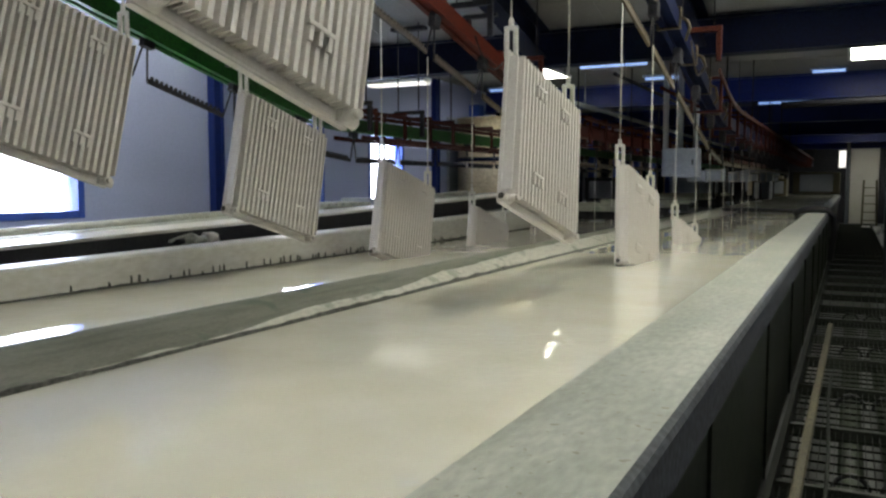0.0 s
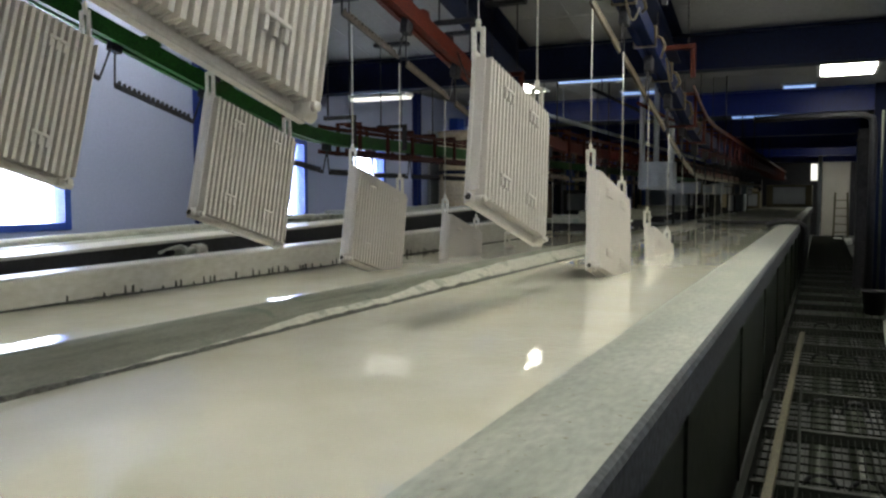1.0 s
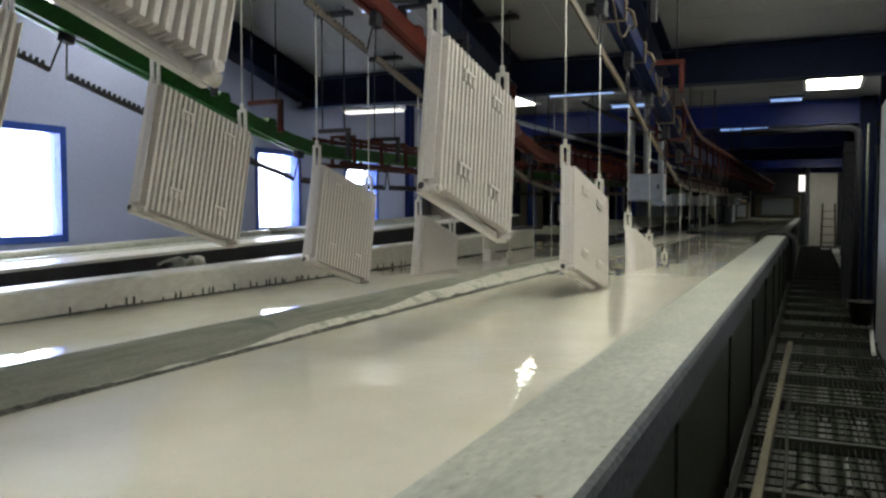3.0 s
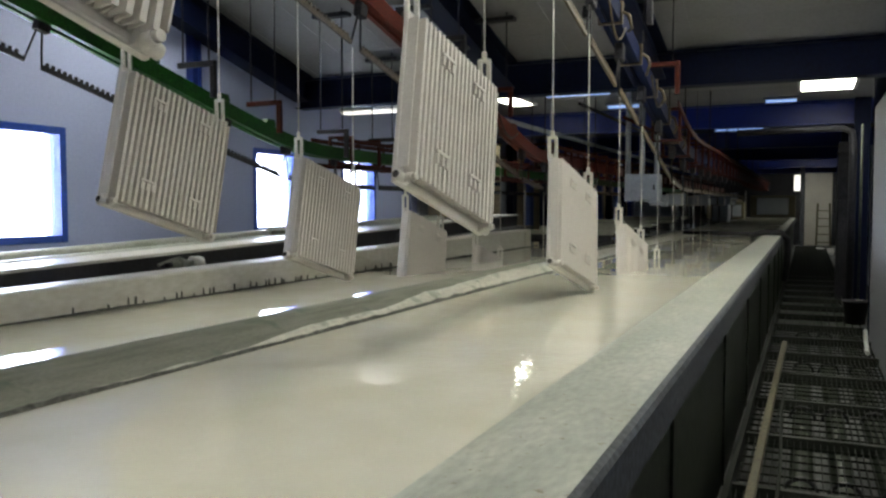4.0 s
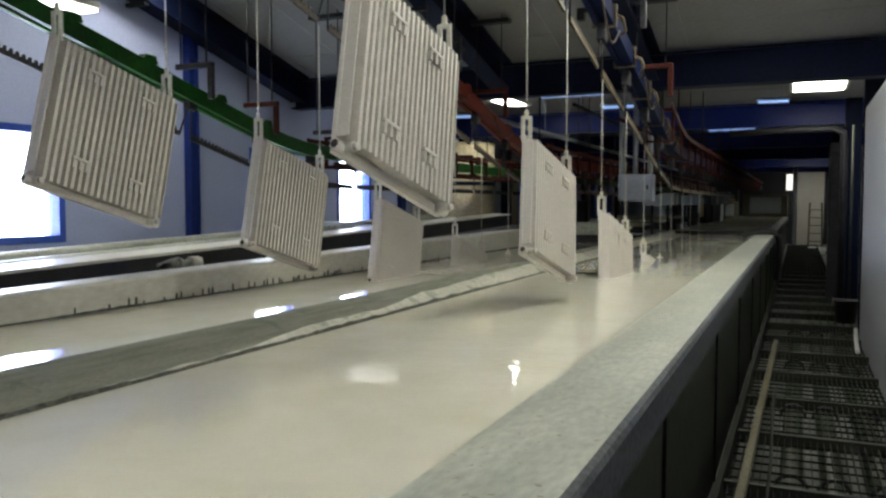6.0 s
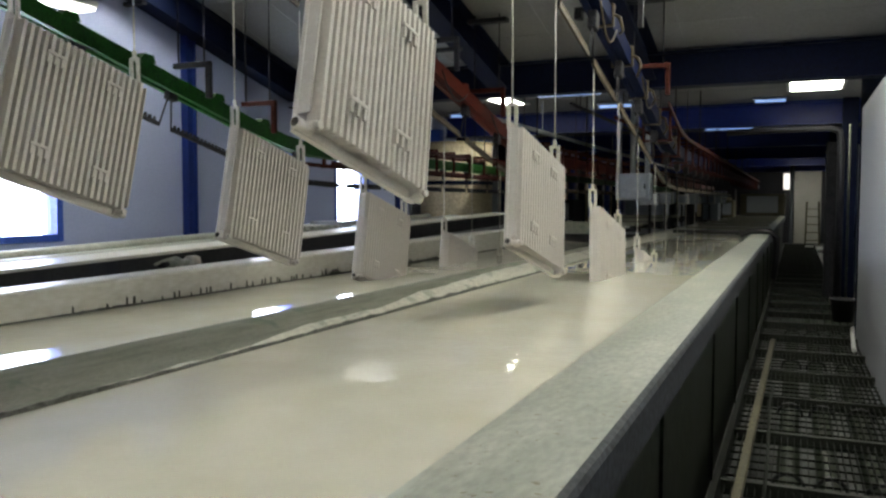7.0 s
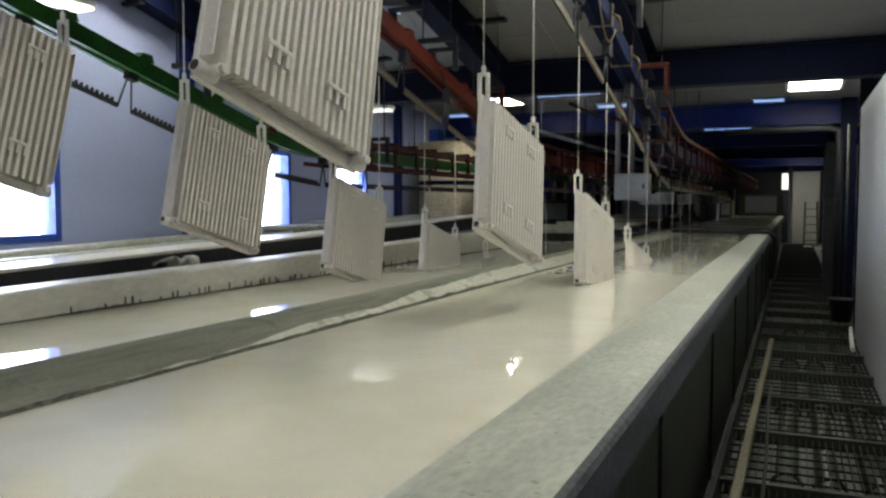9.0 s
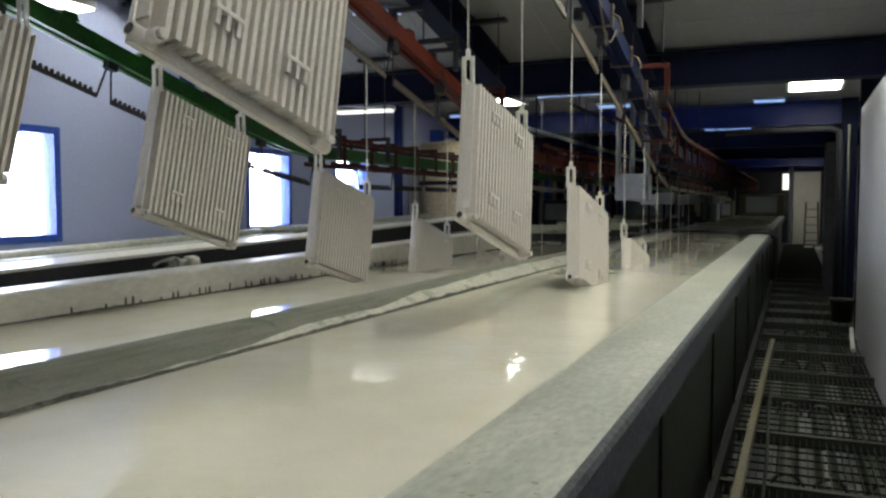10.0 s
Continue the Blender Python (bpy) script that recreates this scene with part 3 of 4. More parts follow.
def hanger(length):
    """Slotted link and wire; origin where the link grips the radiator."""
    t = thing("hanger", "paint-crusted slotted link on a thin steel wire", "hanger", "hangers")
    bm = bmesh.new()
    for k in (-1, 1):
        box(bm, k * 0.0185 - 0.0095, k * 0.0185 + 0.0095, -0.006, 0.006, -0.02, 0.102, 0.003)
    for z, h in ((-0.016, 0.012), (0.098, 0.012)):
        box(bm, -0.0105, 0.0105, -0.0055, 0.0055, z - h, z + h, 0.002)
    box(bm, -0.010, 0.010, -0.006, 0.006, 0.109, 0.132, 0.004)
    tube(bm, (0, -0.012, -0.024), (0, 0.022, -0.024), 0.009, 8)
    part("link", bm, HOOK, t)
    part("wire", tube(bmesh.new(), (0, 0, 0.125), (0, 0, length), 0.0036, 6), WIRE, t)
    return t


SAG = {"a": 1.45, "b": 1.26}                    # radiators dip more than the chain
LEAN = {"a": (-6.8, -5.0), "b": (-3.7, -1.5)}          # swing and turn, degrees
DROP = {"a": 0.92, "b": 0.906}
NEAR_Y = {"a": [1.565, 3.23, 4.895, 6.56, 8.225, 9.89, 11.555], "b": [2.10, 3.42, 4.72, 6.09, 7.48, 8.88, 10.28]}


def stations():
    """Each moving thing with its lane and its place along it at the start."""
    out = []
    wires = {}
    for lane, ys in NEAR_Y.items():
        wires[lane] = hanger(DROP[lane] - 0.02)
        wires[lane].name = "hanger"
        first = radiator(*SIZES[lane])
        for i, y in enumerate(ys):
            out.append((copy_thing(first, Matrix.Identity(4)) if i else first, lane, y, "radiator", 0))
            for k, off in enumerate((0.03, SIZES[lane][0] - 0.03)):
                h = wires[lane] if i == 0 and k == 0 else copy_thing(wires[lane], Matrix.Identity(4))
                out.append((h, lane, y, "hanger", off))
    for lane, material, phase in (("a", TANBAR, NEAR_Y["a"][0] - 0.08), ("b", BROWNBAR, NEAR_Y["b"][0] - 0.02), ("c", IRON, 4.2 + 9 * SPEED)):
        src = load_bar(material)
        start = phase - BAR * math.ceil((phase + 0.4) / BAR)
        for i in range(24 if lane == "a" else 20):
            b = src if i == 0 else copy_thing(src, Matrix.Identity(4))
            out.append((b, lane, start + i * BAR, "bar", 0))
    return out


MOVING = stations()


# ---- walkway ----
def walkway():
    w = thing("walkway", "dark steel grating walkway beside the tank", "walkway")
    x0, x1, y = -0.30, 0.595, 1.2
    k = 0
    while y < 29:
        p = bmesh.new()
        box(p, x0, x1, y, y + 0.035, -0.06, 0.012)
        part("cross_bar", p, CROSSBAR, w)
        p = bmesh.new()
        n = 26 if y < 9 else 12
        for i in range(n):
            x = x0 + 0.02 + (x1 - x0 - 0.04) * i / (n - 1)
            box(p, x - 0.0014, x + 0.0014, y + 0.036, y + 0.93, -0.035, 0.0)
        if y < 9:
            for j in range(1, 7):
                box(p, x0 + 0.01, x1 - 0.01, y + j * 0.135, y + j * 0.135 + 0.003, -0.012, -0.002)
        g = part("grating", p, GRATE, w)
        y += 0.95
        k += 1
    for x in (0.0, 0.2, 0.43):
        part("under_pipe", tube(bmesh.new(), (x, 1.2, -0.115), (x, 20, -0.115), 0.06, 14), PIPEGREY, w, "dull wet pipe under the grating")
        for y in (2.6, 4.35, 5.9, 7.6, 9.4):
            arc = [(x + 0.078 * math.cos(a), y, -0.10 + 0.085 * math.sin(a)) for a in [math.pi * k / 12 for k in range(13)]]
            part("saddle", sweep(bmesh.new(), arc, ring(0.012, 8), (0, 1, 0), True), RUBBER, w, "black pipe saddle")
    part("stringer", box(bmesh.new(), -0.335, -0.305, 1.2, 20, -0.16, 0.02), GRATE, w)


walkway()


def timber_rail():
    bm = sweep(bmesh.new(), [(-0.215, 3.2, 0.03), (-0.195, 5.5, 0.032), (-0.165, 8.3, 0.03)], [(-0.022, -0.018), (0.022, -0.018), (0.022, 0.014), (0.016, 0.02), (-0.016, 0.02), (-0.022, 0.014)])
    tagged(part("edge_batten", bm, TIMBER), "weathered wooden batten lying along the walkway", "batten")
    bm = sweep(bmesh.new(), [(-0.10, 3.0, 0.018), (-0.10, 4.5, 0.014), (-0.125, 5.6, 0.014), (-0.12, 6.3, 0.014)], ring(0.009, 8), smooth=True)
    tagged(part("hose", bm, GRATE), "thin grey hose lying on the grating", "hose")


timber_rail()


def bucket():
    t = thing("bucket", "black plastic bucket standing on the walkway", "bucket", at=(0.52, 10.1, 0.012))
    bm = bmesh.new()
    k = 20
    prof = [(0.0, 0.0), (0.10, 0.0), (0.13, 0.24), (0.142, 0.24), (0.142, 0.262), (0.125, 0.262), (0.095, 0.015), (0.0, 0.015)]
    rings = [[bm.verts.new((max(r, 0.001) * math.cos(2 * math.pi * i / k), max(r, 0.001) * math.sin(2 * math.pi * i / k), z)) for i in range(k)] for r, z in prof]
    for r0, r1 in zip(rings, rings[1:]):
        for i in range(k):
            bm.faces.new((r0[i], r0[(i + 1) % k], r1[(i + 1) % k], r1[i])).smooth = True
    part("body", bm, RUBBER, t)
    pts = [(0.14 * math.cos(a), -0.03, 0.25 - 0.1 * math.sin(a)) for a in [math.pi * i / 12 for i in range(13)]]
    part("handle", sweep(bmesh.new(), pts, ring(0.004, 6), (0, 1, 0)), WIRE, t)


bucket()


def wall_pipe():
    bm = sweep(bmesh.new(), [(0.515, 8.0, 0.034), (0.54, 8.6, 0.034), (0.575, 9.3, 0.05)], ring(0.02, 10), smooth=True)
    tagged(part("pipe_offcut", bm, PLASTIC), "white plastic pipe leaning beside the wall", "pipe")


wall_pipe()


# ---- conveyor guards and brackets ----
def guard_frames(lane, y0, y1, step, material, name, label):
    """U-shaped frames that grip a level stretch of rail, with two runners."""
    x, height = LANES[lane]
    n = int((y1 - y0) / step)
    src = None
    for i in range(n):
        y = y0 + i * step
        z = height(y) + {"a": 0.40, "b": 0.35, "c": 0.31}[lane]
        if src is None:
            src = thing(name, label, "yoke", "yokes on the conveyor")
            for s in (-1, 1):
                part("upright", box(bmesh.new(), s * 0.125 - 0.012, s * 0.125 + 0.012, -0.022, 0.022, -0.12, 0.15, 0.003), material, src)
            part("crosspiece", box(bmesh.new(), -0.137, 0.137, -0.022, 0.022, 0.151, 0.178, 0.003), material, src)
            part("foot", box(bmesh.new(), -0.15, 0.15, -0.03, 0.03, -0.14, -0.121, 0.003), material, src)
            src.location = (x, y, z)
        else:
            copy_thing(src, pose(x, y, z))
    for s in (-1, 1):
        for dz in ((-0.115, 0.12) if lane == "c" else (0.12,)):
            ys = [y0 - 0.3 + (y1 - y0 + 0.3) * k / 40 for k in range(41)]
            bm = sweep(bmesh.new(), [(x + s * 0.15, y, height(y) + {"a": 0.40, "b": 0.35, "c": 0.31}[lane] + dz) for y in ys], [(-0.008, -0.02), (0.008, -0.02), (0.008, 0.02), (-0.008, 0.02)])
            tagged(part("guard_runner", bm, material), "thin painted steel runner beside the conveyor rail", "runner", "guard runners")


guard_frames("c", 6.9, 13.5, 0.55, GUARDRED, "rail_yoke", "red-oxide steel yoke gripping the green rail")
guard_frames("b", 8.9, 26.0, 0.62, GUARDRED, "rail_yoke", "red-oxide steel yoke gripping the red rail")
guard_frames("a", 7.9, 28.0, 0.62, GUARDRED, "rail_yoke", "red-oxide steel yoke gripping the blue rail")


def rail_clips():
    for lane, ys, material, label in (("c", (2.6, 3.7, 4.35, 5.1, 5.7), RAILGREEN, "green lug welded on top of the rail"), ("b", (4.2, 5.5, 6.6, 7.7), RAILRED, "red lug welded on top of the rail"), ("a", (4.2, 5.3, 6.2, 7.1), TANBAR, "paint-stained clip round the blue rail")):
        x, height = LANES[lane]
        for y in ys:
            z = height(y) + {"a": 0.464, "b": 0.41, "c": 0.37}[lane]
            bm = prism(bmesh.new(), [(-0.07, -0.004), (0.09, -0.004), (0.07, 0.05), (-0.02, 0.055)], (x - 0.035, y, z), (x + 0.035, y, z), (0, 1, 0))
            tagged(part("rail_lug", bm, material), label, "lug", "rail lugs")


rail_clips()


def rail_clamps():
    """Bent straps round the blue rail that carry the slack cable beside it."""
    x, height = LANES["a"]
    for i, y in enumerate((3.9, 4.7, 5.5, 6.2, 6.9, 7.6, 8.2)):
        z = height(y) + 0.40
        t = thing("rail_clamp", "paint-stained strap clamped round the blue rail", "clamp", "rail clamps", (x, y, z))
        bm = bmesh.new()
        for a, b, c, d in ((-0.082, 0.082, 0.066, 0.076), (-0.082, 0.082, -0.076, -0.066), (-0.082, -0.072, -0.066, 0.066), (0.072, 0.082, -0.066, 0.066)):
            box(bm, a, b, -0.022, 0.022, c, d, 0.002)
        part("strap", bm, TANBAR, t)
        pts = [(0.083, 0, 0.0), (0.12, 0.01, -0.02), (0.14, 0.015, -0.07 - 0.02 * (i % 3)), (0.11, 0.02, -0.13 - 0.03 * (i % 2))]
        part("hook", sweep(bmesh.new(), pts, ring(0.011, 8), (0, 1, 0), True), TANBAR, t)
        part("bolt", tube(bmesh.new(), (0.0, 0, 0.077), (0.0, 0, 0.12), 0.009, 6), IRON, t)


rail_clamps()


def drop_brackets():
    """Outrigger brackets between roof beams and the sloping rails."""
    spots = [("c", 5.55, 0.16, GUARDRED), ("c", 4.75, 0.16, IRON), ("b", 5.9, 0.2, IRON), ("b", 7.0, 0.2, GUARDRED), ("a", 5.6, 0.2, IRON), ("a", 6.9, 0.2, GUARDRED), ("c", 6.6, 0.16, IRON), ("c", 7.6, 0.16, IRON)]
    for lane, y, w, material in spots:
        x, height = LANES[lane]
        z = height(y) + {"a": 0.40, "b": 0.35, "c": 0.31}[lane]
        t = thing("outrigger_bracket", "steel outrigger bracket bolted above the conveyor rail", "bracket", "outrigger brackets")
        part("arm", box(bmesh.new(), x - 0.08, x + 0.26, y - 0.02, y + 0.02, z + 0.17, z + 0.21, 0.004), material, t)
        part("leg", box(bmesh.new(), x + 0.22, x + 0.26, y - 0.02, y + 0.02, z - 0.06, z + 0.169, 0.004), material, t)
        part("rod", tube(bmesh.new(), (x - 0.04, y, z + 0.2), (x - 0.04, y, roof(y) - 0.01), 0.007, 6), IRON, t)
        part("rod", tube(bmesh.new(), (x + 0.2, y, z + 0.2), (x + 0.2, y, roof(y) - 0.01), 0.007, 6), IRON, t)
        part("plate", box(bmesh.new(), x - 0.1, x + 0.28, y - 0.05, y + 0.05, roof(y) - 0.09, roof(y) - 0.05, 0.006), IRON, t)


drop_brackets()


def rafter_cleats():
    for x, y in ((-2.86, 6.1), (-2.86, 6.9), (-1.35, 5.2), (-1.35, 6.4), (-5.3, 5.5)):
        bm = box(bmesh.new(), x - 0.3, x + 0.02, y - 0.03, y + 0.03, roof(y) - 0.36, roof(y) - 0.325, 0.004)
        box(bm, x - 0.3, x - 0.24, y - 0.04, y + 0.04, roof(y) - 0.42, roof(y) - 0.36, 0.004)
        tagged(part("beam_cleat", bm, IRON), "black steel cleat clamped under the roof beam", "cleat", "beam cleats")


rafter_cleats()


# ---- the hall beyond ----
def storage_drum():
    t = thing("storage_tank", "large round beige storage tank beyond the conveyor", "storage tank", at=(-4.86, 11.6, 0))
    part("shell", prism(bmesh.new(), ring(0.56, 40), (0, 0, -0.2), (0, 0, DATUM + 0.90), (1, 0, 0), (0, 1, 0), True), BEIGE, t)
    part("band", prism(bmesh.new(), ring(0.575, 40), (0, 0, DATUM + 0.28), (0, 0, DATUM + 0.34), (1, 0, 0), (0, 1, 0), True), NAVY, t, "navy hoop")
    part("lid", prism(bmesh.new(), ring(0.58, 40), (0, 0, DATUM + 0.901), (0, 0, DATUM + 0.925), (1, 0, 0), (0, 1, 0), True), BEIGE, t)


storage_drum()


def cladding():
    """Beige wall panels between navy posts beyond the windows."""
    y = 11.2
    k = 0
    while y < 27:
        bm = box(bmesh.new(), WEST + 0.02, WEST + 0.06, y, y + 0.72, 0, DATUM + 0.95, 0.01)
        tagged(part("wall_panel", bm, BEIGE if k % 3 else CABINET), "beige sheet-metal wall panel between posts", "wall panel", "wall panels")
        bm = box(bmesh.new(), WEST + 0.02, WEST + 0.18, y + 0.78, y + 1.02, 0, DATUM + 1.2, 0.01)
        tagged(part("wall_post", bm, NAVY if k % 2 else BLUE), "dark blue steel post against the far wall", "post", "wall posts")
        y += 1.08
        k += 1


cladding()


def cabinet():
    t = thing("control_cabinet", "grey enamelled control cabinet hung beside the conveyor", "cabinet", at=(-1.95, 10.6, DATUM + 0.04))
    part("body", box(bmesh.new(), -0.22, 0.22, 0, 0.25, 0, 0.35, 0.012), CABINET, t)
    door = part("door", box(bmesh.new(), -0.20, 0.20, -0.016, -0.001, 0.02, 0.33, 0.006), CABINET, t)
    part("handle", box(bmesh.new(), 0.15, 0.17, -0.03, -0.0165, 0.15, 0.21, 0.004), IRON, door)
    for x in (-0.2, -0.02, 0.17):
        part("conduit", tube(bmesh.new(), (x, 0.12, 0.351), (x, 0.12, 1.42), 0.035, 12), CABINET, t)


cabinet()


def batten(x, y, length, drop, turn):
    t = thing("gleam_strip", "glowing bluish strip under the ceiling, added for the gleam on duct edges", "light batten", "light battens", (x, y, roof(y) - drop))
    t.rotation_euler = (0, 0, radians(turn))
    part("tray", prism(bmesh.new(), [(-0.06, 0.03), (-0.045, 0.06), (0.045, 0.06), (0.06, 0.03)], (-length / 2, 0, 0), (length / 2, 0, 0), (0, 1, 0)), CABINET, t)
    # made-up glowing tube that stands in for bluish light along duct edges
    part("gleam_tube", prism(bmesh.new(), ring(0.018, 10), (-length / 2 + 0.03, 0, 0.008), (length / 2 - 0.03, 0, 0.008), (0, 1, 0), (0, 0, 1), True), DUCTGLEAM, t, "glowing tube")
    for k in (-1, 1):
        part("suspension", tube(bmesh.new(), (k * length * 0.4, 0, 0.061), (k * length * 0.4, 0, drop), 0.004, 6), IRON, t)


for bx, by, bl, bd, bt in ((-2.75, 10.4, 0.9, 0.05, 0), (-2.3, 11.6, 0.7, 0.09, 0), (-2.2, 13.6, 0.7, 0.12, 0), (-0.35, 12.1, 0.45, 0.06, 0), (-4.9, 12.0, 0.5, 0.08, 0), (-3.55, 6.6, 0.5, 0.1, 20), (-1.2, 16.4, 0.9, 0.05, 0), (-3.0, 19.0, 1.0, 0.05, 0), (-0.6, 22.6, 0.9, 0.05, 0)):
    batten(bx, by, bl, bd, bt)


def services():
    """Pipes and risers along the walkway side."""
    z = DATUM + 1.0
    bm = sweep(bmesh.new(), [(-0.9, 11.9, z - 0.02), (0.2, 11.9, z), (0.42, 11.9, z), (0.52, 11.9, z - 0.05), (0.54, 11.9, z - 0.2), (0.54, 11.9, 0.0)], ring(0.045, 12), (0, 1, 0), True)
    tagged(part("service_pipe", bm, IRON), "dark service pipe dropping to the walkway", "pipe", "service pipes")
    t = thing("riser_duct", "dark square riser duct beside the walkway", "duct", at=(0.55, 13.4, 0))
    part("body", box(bmesh.new(), -0.14, 0.14, -0.14, 0.14, -0.2, DATUM + 0.92, 0.015), IRON, t)
    for zz in (0.6, 1.4, 2.1):
        part("collar", box(bmesh.new(), -0.155, 0.155, -0.155, 0.155, zz, zz + 0.04, 0.008), IRON, t)
    tagged(part("stand_pipe", tube(bmesh.new(), (0.605, 11.2, 0.0), (0.605, 11.2, DATUM + 0.98), 0.014, 10), PIPEGREY), "slim dull stand pipe beside the wall", "pipe", "service pipes")
    tagged(part("far_pole", tube(bmesh.new(), (-0.12, 29.0, -0.2), (-0.12, 29.0, FLAT), 0.05, 10), CABINET), "pale steel pole near the hall end", "pole")


services()


def tank_fittings():
    # hose slung over the rim and along a pipe across the bath
    zr = TOP + 0.035
    for k, dx in enumerate((0.0, 0.16)):
        bm = sweep(bmesh.new(), [(-0.74, 12.6 + dx, zr - 0.06), (-0.62, 12.6 + dx, zr), (-0.45, 12.6 + dx, zr + 0.015), (-0.33, 12.6 + dx, zr), (-0.235, 12.62 + dx, zr - 0.09), (-0.23, 12.65 + dx, zr - 0.3), (-0.27, 12.7 + dx, zr - 0.7)], ring(0.045, 12), (0, 1, 0), True)
        tagged(part("hose", bm, RUBBER), "black rubber hose slung over the tank rim", "hose", "rim hoses")
    bm = tube(bmesh.new(), (-1.72, 12.75, LIQ + 0.07), (-0.5, 12.75, LIQ + 0.07), 0.028, 12)
    tagged(part("cross_pipe", bm, RUBBER), "black pipe lying across the paint bath", "pipe")
    for y in (14.6, 16.6, 19.0, 21.5, 24.0, 27.0):
        bm = box(bmesh.new(), -1.75, -0.45, y, y + 0.16, LIQ + 0.052, LIQ + 0.10, 0.006)
        tagged(part("cross_member", bm, GALV_DARK), "galvanised cross member over the bath", "cross member", "bath cross members")
    for y, w in ((9.9, 0.35), (11.2, 0.3), (12.6, 0.5), (14.6, 0.5), (17.0, 0.6)):
        t = thing("drip_tray", "pale paint-coated drip tray bridging the second bath", "tray", "drip trays")
        zz = LIQ + 0.02 + 0.012 * y
        part("sheet", box(bmesh.new(), -3.5, -2.15, y, y + w, zz, zz + 0.02, 0.004), GALV, t)
        part("lip", box(bmesh.new(), -3.5, -2.15, y - 0.012, y - 0.0005, zz - 0.02, zz + 0.04, 0.003), GALV_DARK, t)
        part("bearer", box(bmesh.new(), -3.45, -2.2, y + 0.06, y + 0.12, zz - 0.12, zz - 0.001), IRON, t)
    # coupling on the black channel
    t = thing("pipe_coupling", "grey metal lever coupling lying in the black channel", "coupling", at=(-3.74, 4.0, LIQ + 0.075))
    part("body", tube(bmesh.new(), (0, 0.05, 0.03), (0, 0.27, 0.03), 0.026, 14), GALV, t)
    part("collar", tube(bmesh.new(), (0, 0.12, 0.03), (0, 0.15, 0.03), 0.042, 14), GALV, t)
    part("nut", tube(bmesh.new(), (0, 0.24, 0.03), (0, 0.33, 0.03), 0.045, 6), COATED, t)
    part("lever", sweep(bmesh.new(), [(0.0, 0.13, 0.07), (0.0, 0.05, 0.06), (0.0, -0.06, 0.035)], ring(0.010, 8), smooth=True), GALV, t)
    part("spigot", tube(bmesh.new(), (0, -0.02, 0.03), (0, 0.055, 0.03), 0.02, 12), IRON, t)


tank_fittings()


def far_things():
    t = thing("step_ladder", "pale wooden step ladder at the hall end", "ladder", at=(0.55, 30.0, -0.2))
    for x in (-0.22, 0.22):
        part("stile", prism(bmesh.new(), [(-0.03, -0.02), (0.03, -0.02), (0.03, 0.02), (-0.03, 0.02)], (x, 0, 0), (x * 0.85, 0.5, 1.6), (1, 0, 0), (0, 1, 0)), TIMBER, t)
    for i in range(5):
        f = (i + 1) / 6
        part("tread", box(bmesh.new(), -0.2, 0.2, 0.5 * f - 0.04, 0.5 * f + 0.04, 1.6 * f, 1.6 * f + 0.03, 0.004), TIMBER, t)
    for x, y, s in ((0.42, 27.5, 0.30), (0.72, 27.8, 0.26), (0.60, 27.2, 0.2)):
        bm = bmesh.new()
        bmesh.ops.create_icosphere(bm, subdivisions=3, radius=0.5)
        for v in bm.verts:
            p = v.co
            k = 1 + 0.25 * noise.noise(p * 3 + Vector((x * 9, y, 0)))
            v.co = Vector((p.x * k, p.y * k * 0.8, max(-0.36, min(0.4, p.z * k)) + 0.36)) * s
        for f in bm.faces:
            f.smooth = True
        b = part("paint_sack", bm, PLASTIC)
        b.location = (x, y, 0.013 if y < 20 else -0.2)
        tagged(b, "crumpled white plastic sack on the floor", "sack", "paint sacks")
    t = thing("far_window", "small glaring window at the hall end", "window", at=(-0.33, FAR - 0.05, DATUM + 0.55))
    part("frame", box(bmesh.new(), -0.13, 0.13, -0.02, 0.04, -0.04, 0.62, 0.01), PLASTIC, t)
    part("pane", box(bmesh.new(), -0.1, 0.1, -0.035, -0.022, 0.0, 0.58), DIMLAMP, t, "glaring pane")
    # machine line at the far end, below the conveyors
    for i, (x, y, w, h, m) in enumerate(((-3.4, 20.0, 0.9, 0.55, CABINET), (-3.6, 23.0, 1.1, 0.5, IRON), (-2.4, 27.0, 1.0, 0.6, BEIGE), (-3.9, 27.5, 0.9, 0.7, CABINET), (-4.6, 16.5, 0.7, 0.5, IRON), (-1.1, 31.3, 1.5, 0.75, OLIVE), (-2.9, 31.6, 1.7, 0.95, IRON), (-1.9, 25.0, 0.5, 0.5, OLIVE), (-2.0, 21.5, 0.4, 0.42, CABINET))):
        t = thing("machine_housing", "sheet-metal machine housing at the hall end", "machine", "machine housings", (x, y, DATUM - 0.42))
        part("casing", box(bmesh.new(), -w / 2, w / 2, 0, 0.8, 0, h, 0.02), m, t)
        part("hatch", box(bmesh.new(), -w * 0.35, w * 0.35, -0.016, -0.001, 0.08, h - 0.08, 0.006), CABINET, t)
        part("plinth", box(bmesh.new(), -w / 2 + 0.04, w / 2 - 0.04, 0.04, 0.76, -1.13, -0.001), IRON, t)


far_things()


def parts_rack():
    t = thing("parts_rack", "small pale slatted rack lying on the trough", "rack", at=(-4.62, 6.55, LIQ + 0.21))
    for i in range(7):
        part("slat", box(bmesh.new(), -0.22, 0.22, i * 0.12, i * 0.12 + 0.05, 0.03, 0.065, 0.005), GALV, t)
    for x in (-0.2, 0.17):
        part("bearer", box(bmesh.new(), x, x + 0.03, 0, 0.77, -0.03, 0.0295, 0.004), GALV_DARK, t)
    part("end_box", box(bmesh.new(), -0.2, 0.2, 0.84, 1.05, -0.01, 0.1, 0.008), CABINET, t)


parts_rack()


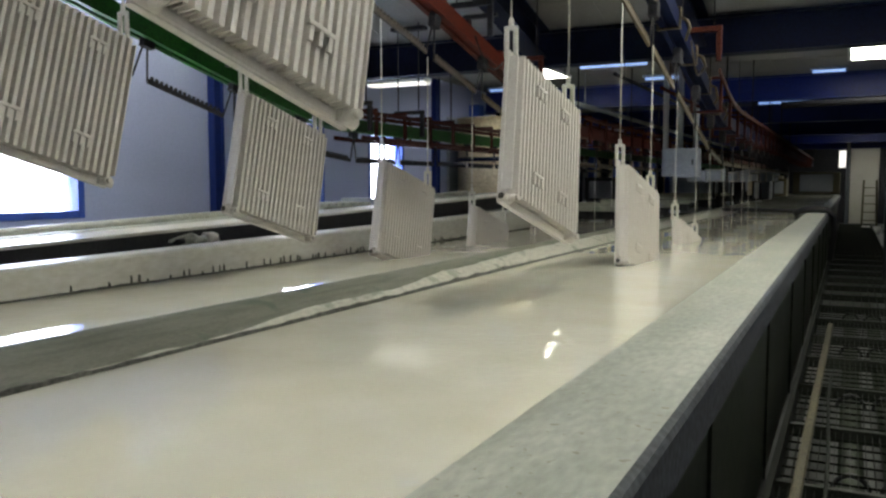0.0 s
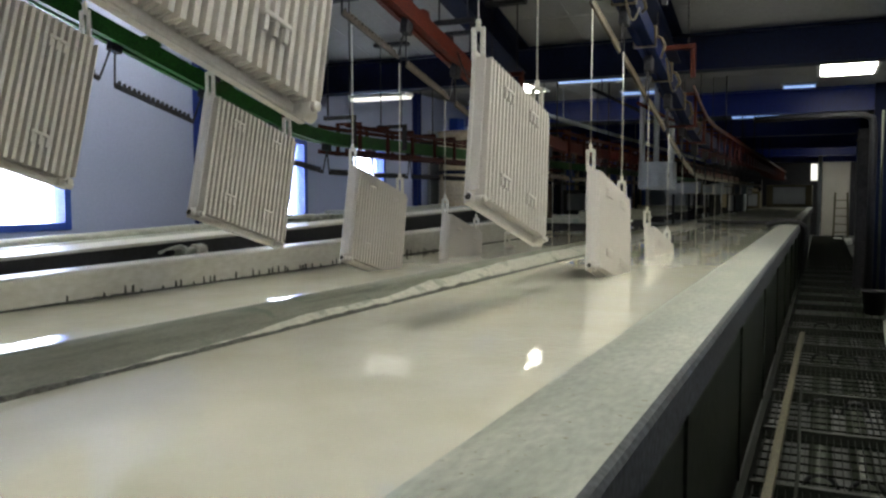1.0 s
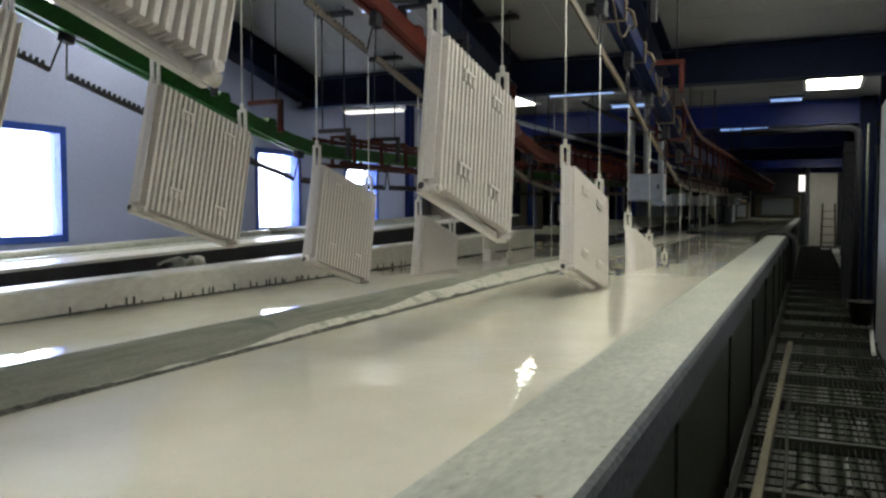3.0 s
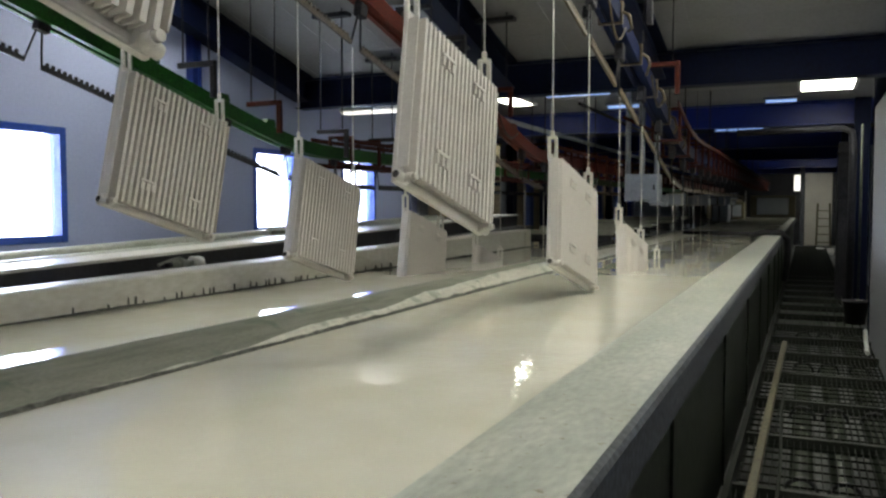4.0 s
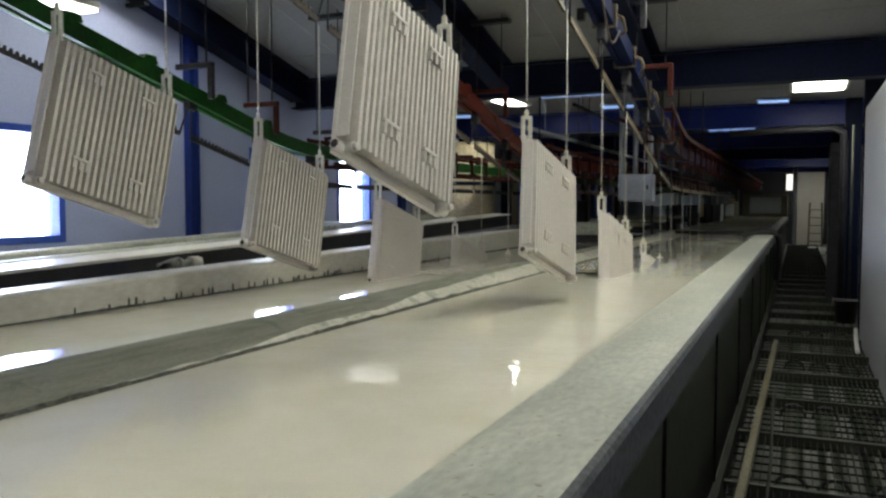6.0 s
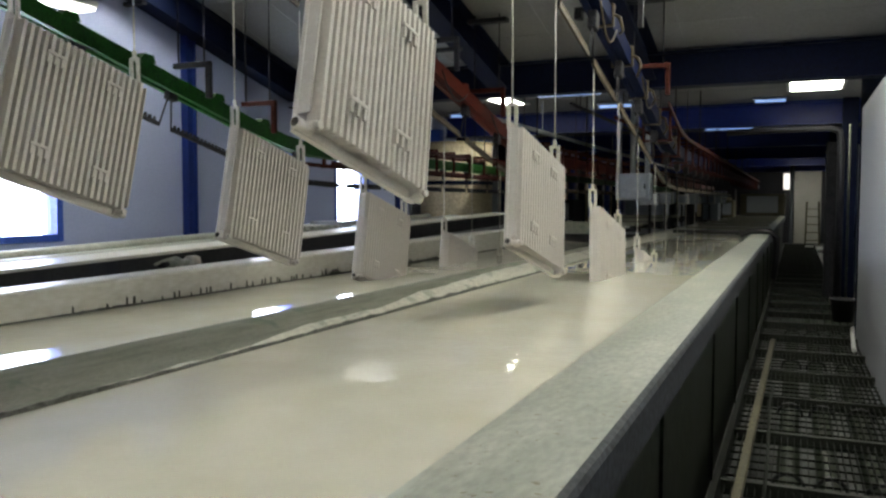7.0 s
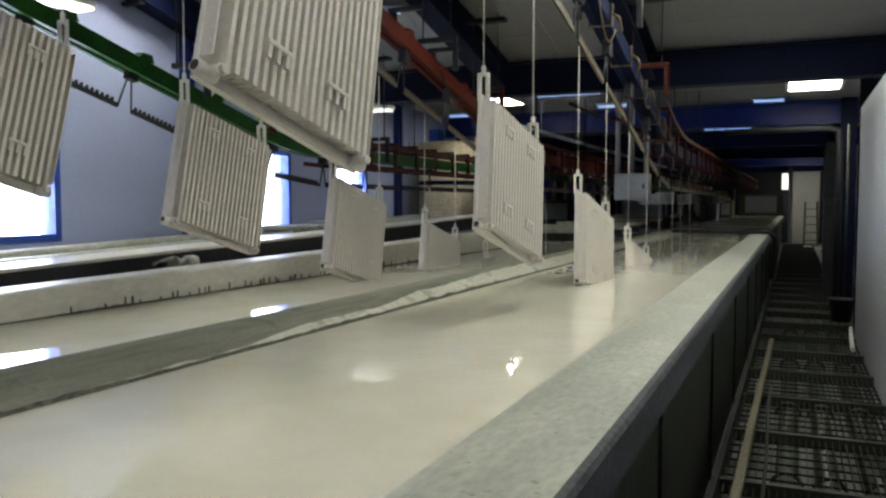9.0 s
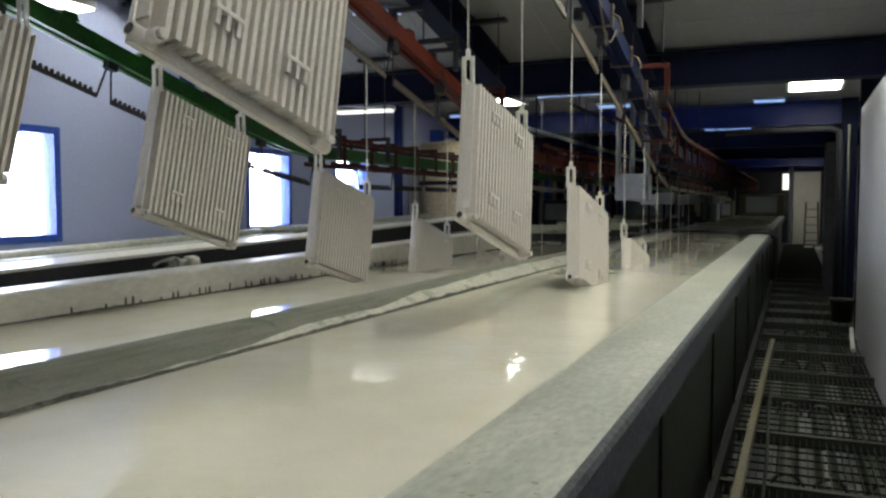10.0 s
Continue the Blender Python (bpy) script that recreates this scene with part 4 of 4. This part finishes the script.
def hall_pipes():
    """Thin conduits and cables under the level ceiling."""
    for x, y0, y1, z, r, m in ((-3.35, 8.4, 26.0, 1.02, 0.03, CABINET), (-1.75, 8.5, 27.0, 0.9, 0.02, GUARDRED), (-2.25, 8.6, 26.0, 1.08, 0.02, IRON)):
        bm = tube(bmesh.new(), (x, y0, DATUM + z), (x, y1, DATUM + z), r, 10)
        k = y0 + 0.4
        while k < y1:
            tube(bm, (x, k, DATUM + z), (x, k, FLAT), 0.005, 5)
            k += 2.4
        tagged(part("conduit_run", bm, m), "conduit hung on rods under the ceiling", "conduit", "conduit runs")
    # slack cables looped beside the climbing rail
    for x, y, z, drop, m in ((-1.15, 5.05, 1.32, 0.18, TANBAR), (-1.13, 6.5, 1.0, 0.14, TANBAR), (-2.64, 6.0, 1.08, 0.14, RUBBER), (-2.62, 7.1, 0.83, 0.12, RUBBER)):
        pts = [(x, y + 0.55 * s, DATUM + z - 0.13 * s - drop * math.sin(math.pi * s)) for s in [i / 10 for i in range(11)]]
        tagged(part("slack_cable", sweep(bmesh.new(), pts, ring(0.007, 7), smooth=True), m), "slack cable looped under the conveyor rail", "cable", "slack cables")


hall_pipes()


def junction_boxes():
    """Small boxes and posts along the inner edge of the bath, under the level conveyor."""
    for i in range(12):
        y = 12.4 + 1.25 * i
        x = -2.02 + 0.05 * math.sin(i * 2.1)
        h = 0.16 + 0.1 * ((i * 7) % 5) / 5
        t = thing("junction_box", "small pale junction box on a post beside the bath", "junction box", "junction boxes", (x, y, LIQ + 0.06))
        part("post", tube(bmesh.new(), (0, 0, -0.02), (0, 0, 0.42), 0.02, 8), IRON, t)
        part("box", box(bmesh.new(), -0.13, 0.13, -0.07, 0.07, 0.421, 0.421 + h, 0.01), (CABINET, GALV, OLIVE, COATED)[i % 4], t)
        part("lid", box(bmesh.new(), -0.11, 0.11, -0.082, -0.071, 0.44, 0.40 + h, 0.004), CABINET, t)


junction_boxes()


# ---- what moves ----
def motions():
    for ob, lane, y_start, kind, off in MOVING:
        x, height = LANES[lane]
        rows = []
        for k in range(11):
            y = y_start - SPEED * k
            reach = BAR if kind == "bar" else SIZES[lane][0]
            z, z2 = height(y), height(y + reach * 0.97)
            tilt = math.degrees(math.asin(max(-1, min(1, (z2 - z) / reach))))
            if kind == "bar":
                rows.append((k, pose(x, y, z, tilt, 0, 0)))
                continue
            body = pose(x, y, z - DROP[lane], tilt * SAG[lane], *LEAN[lane])
            if kind == "hanger":
                rows.append((k, pose(*(body @ Vector((-0.01, off, 0.0))))))
            else:
                rows.append((k, body))
        walk(ob, rows)


motions()
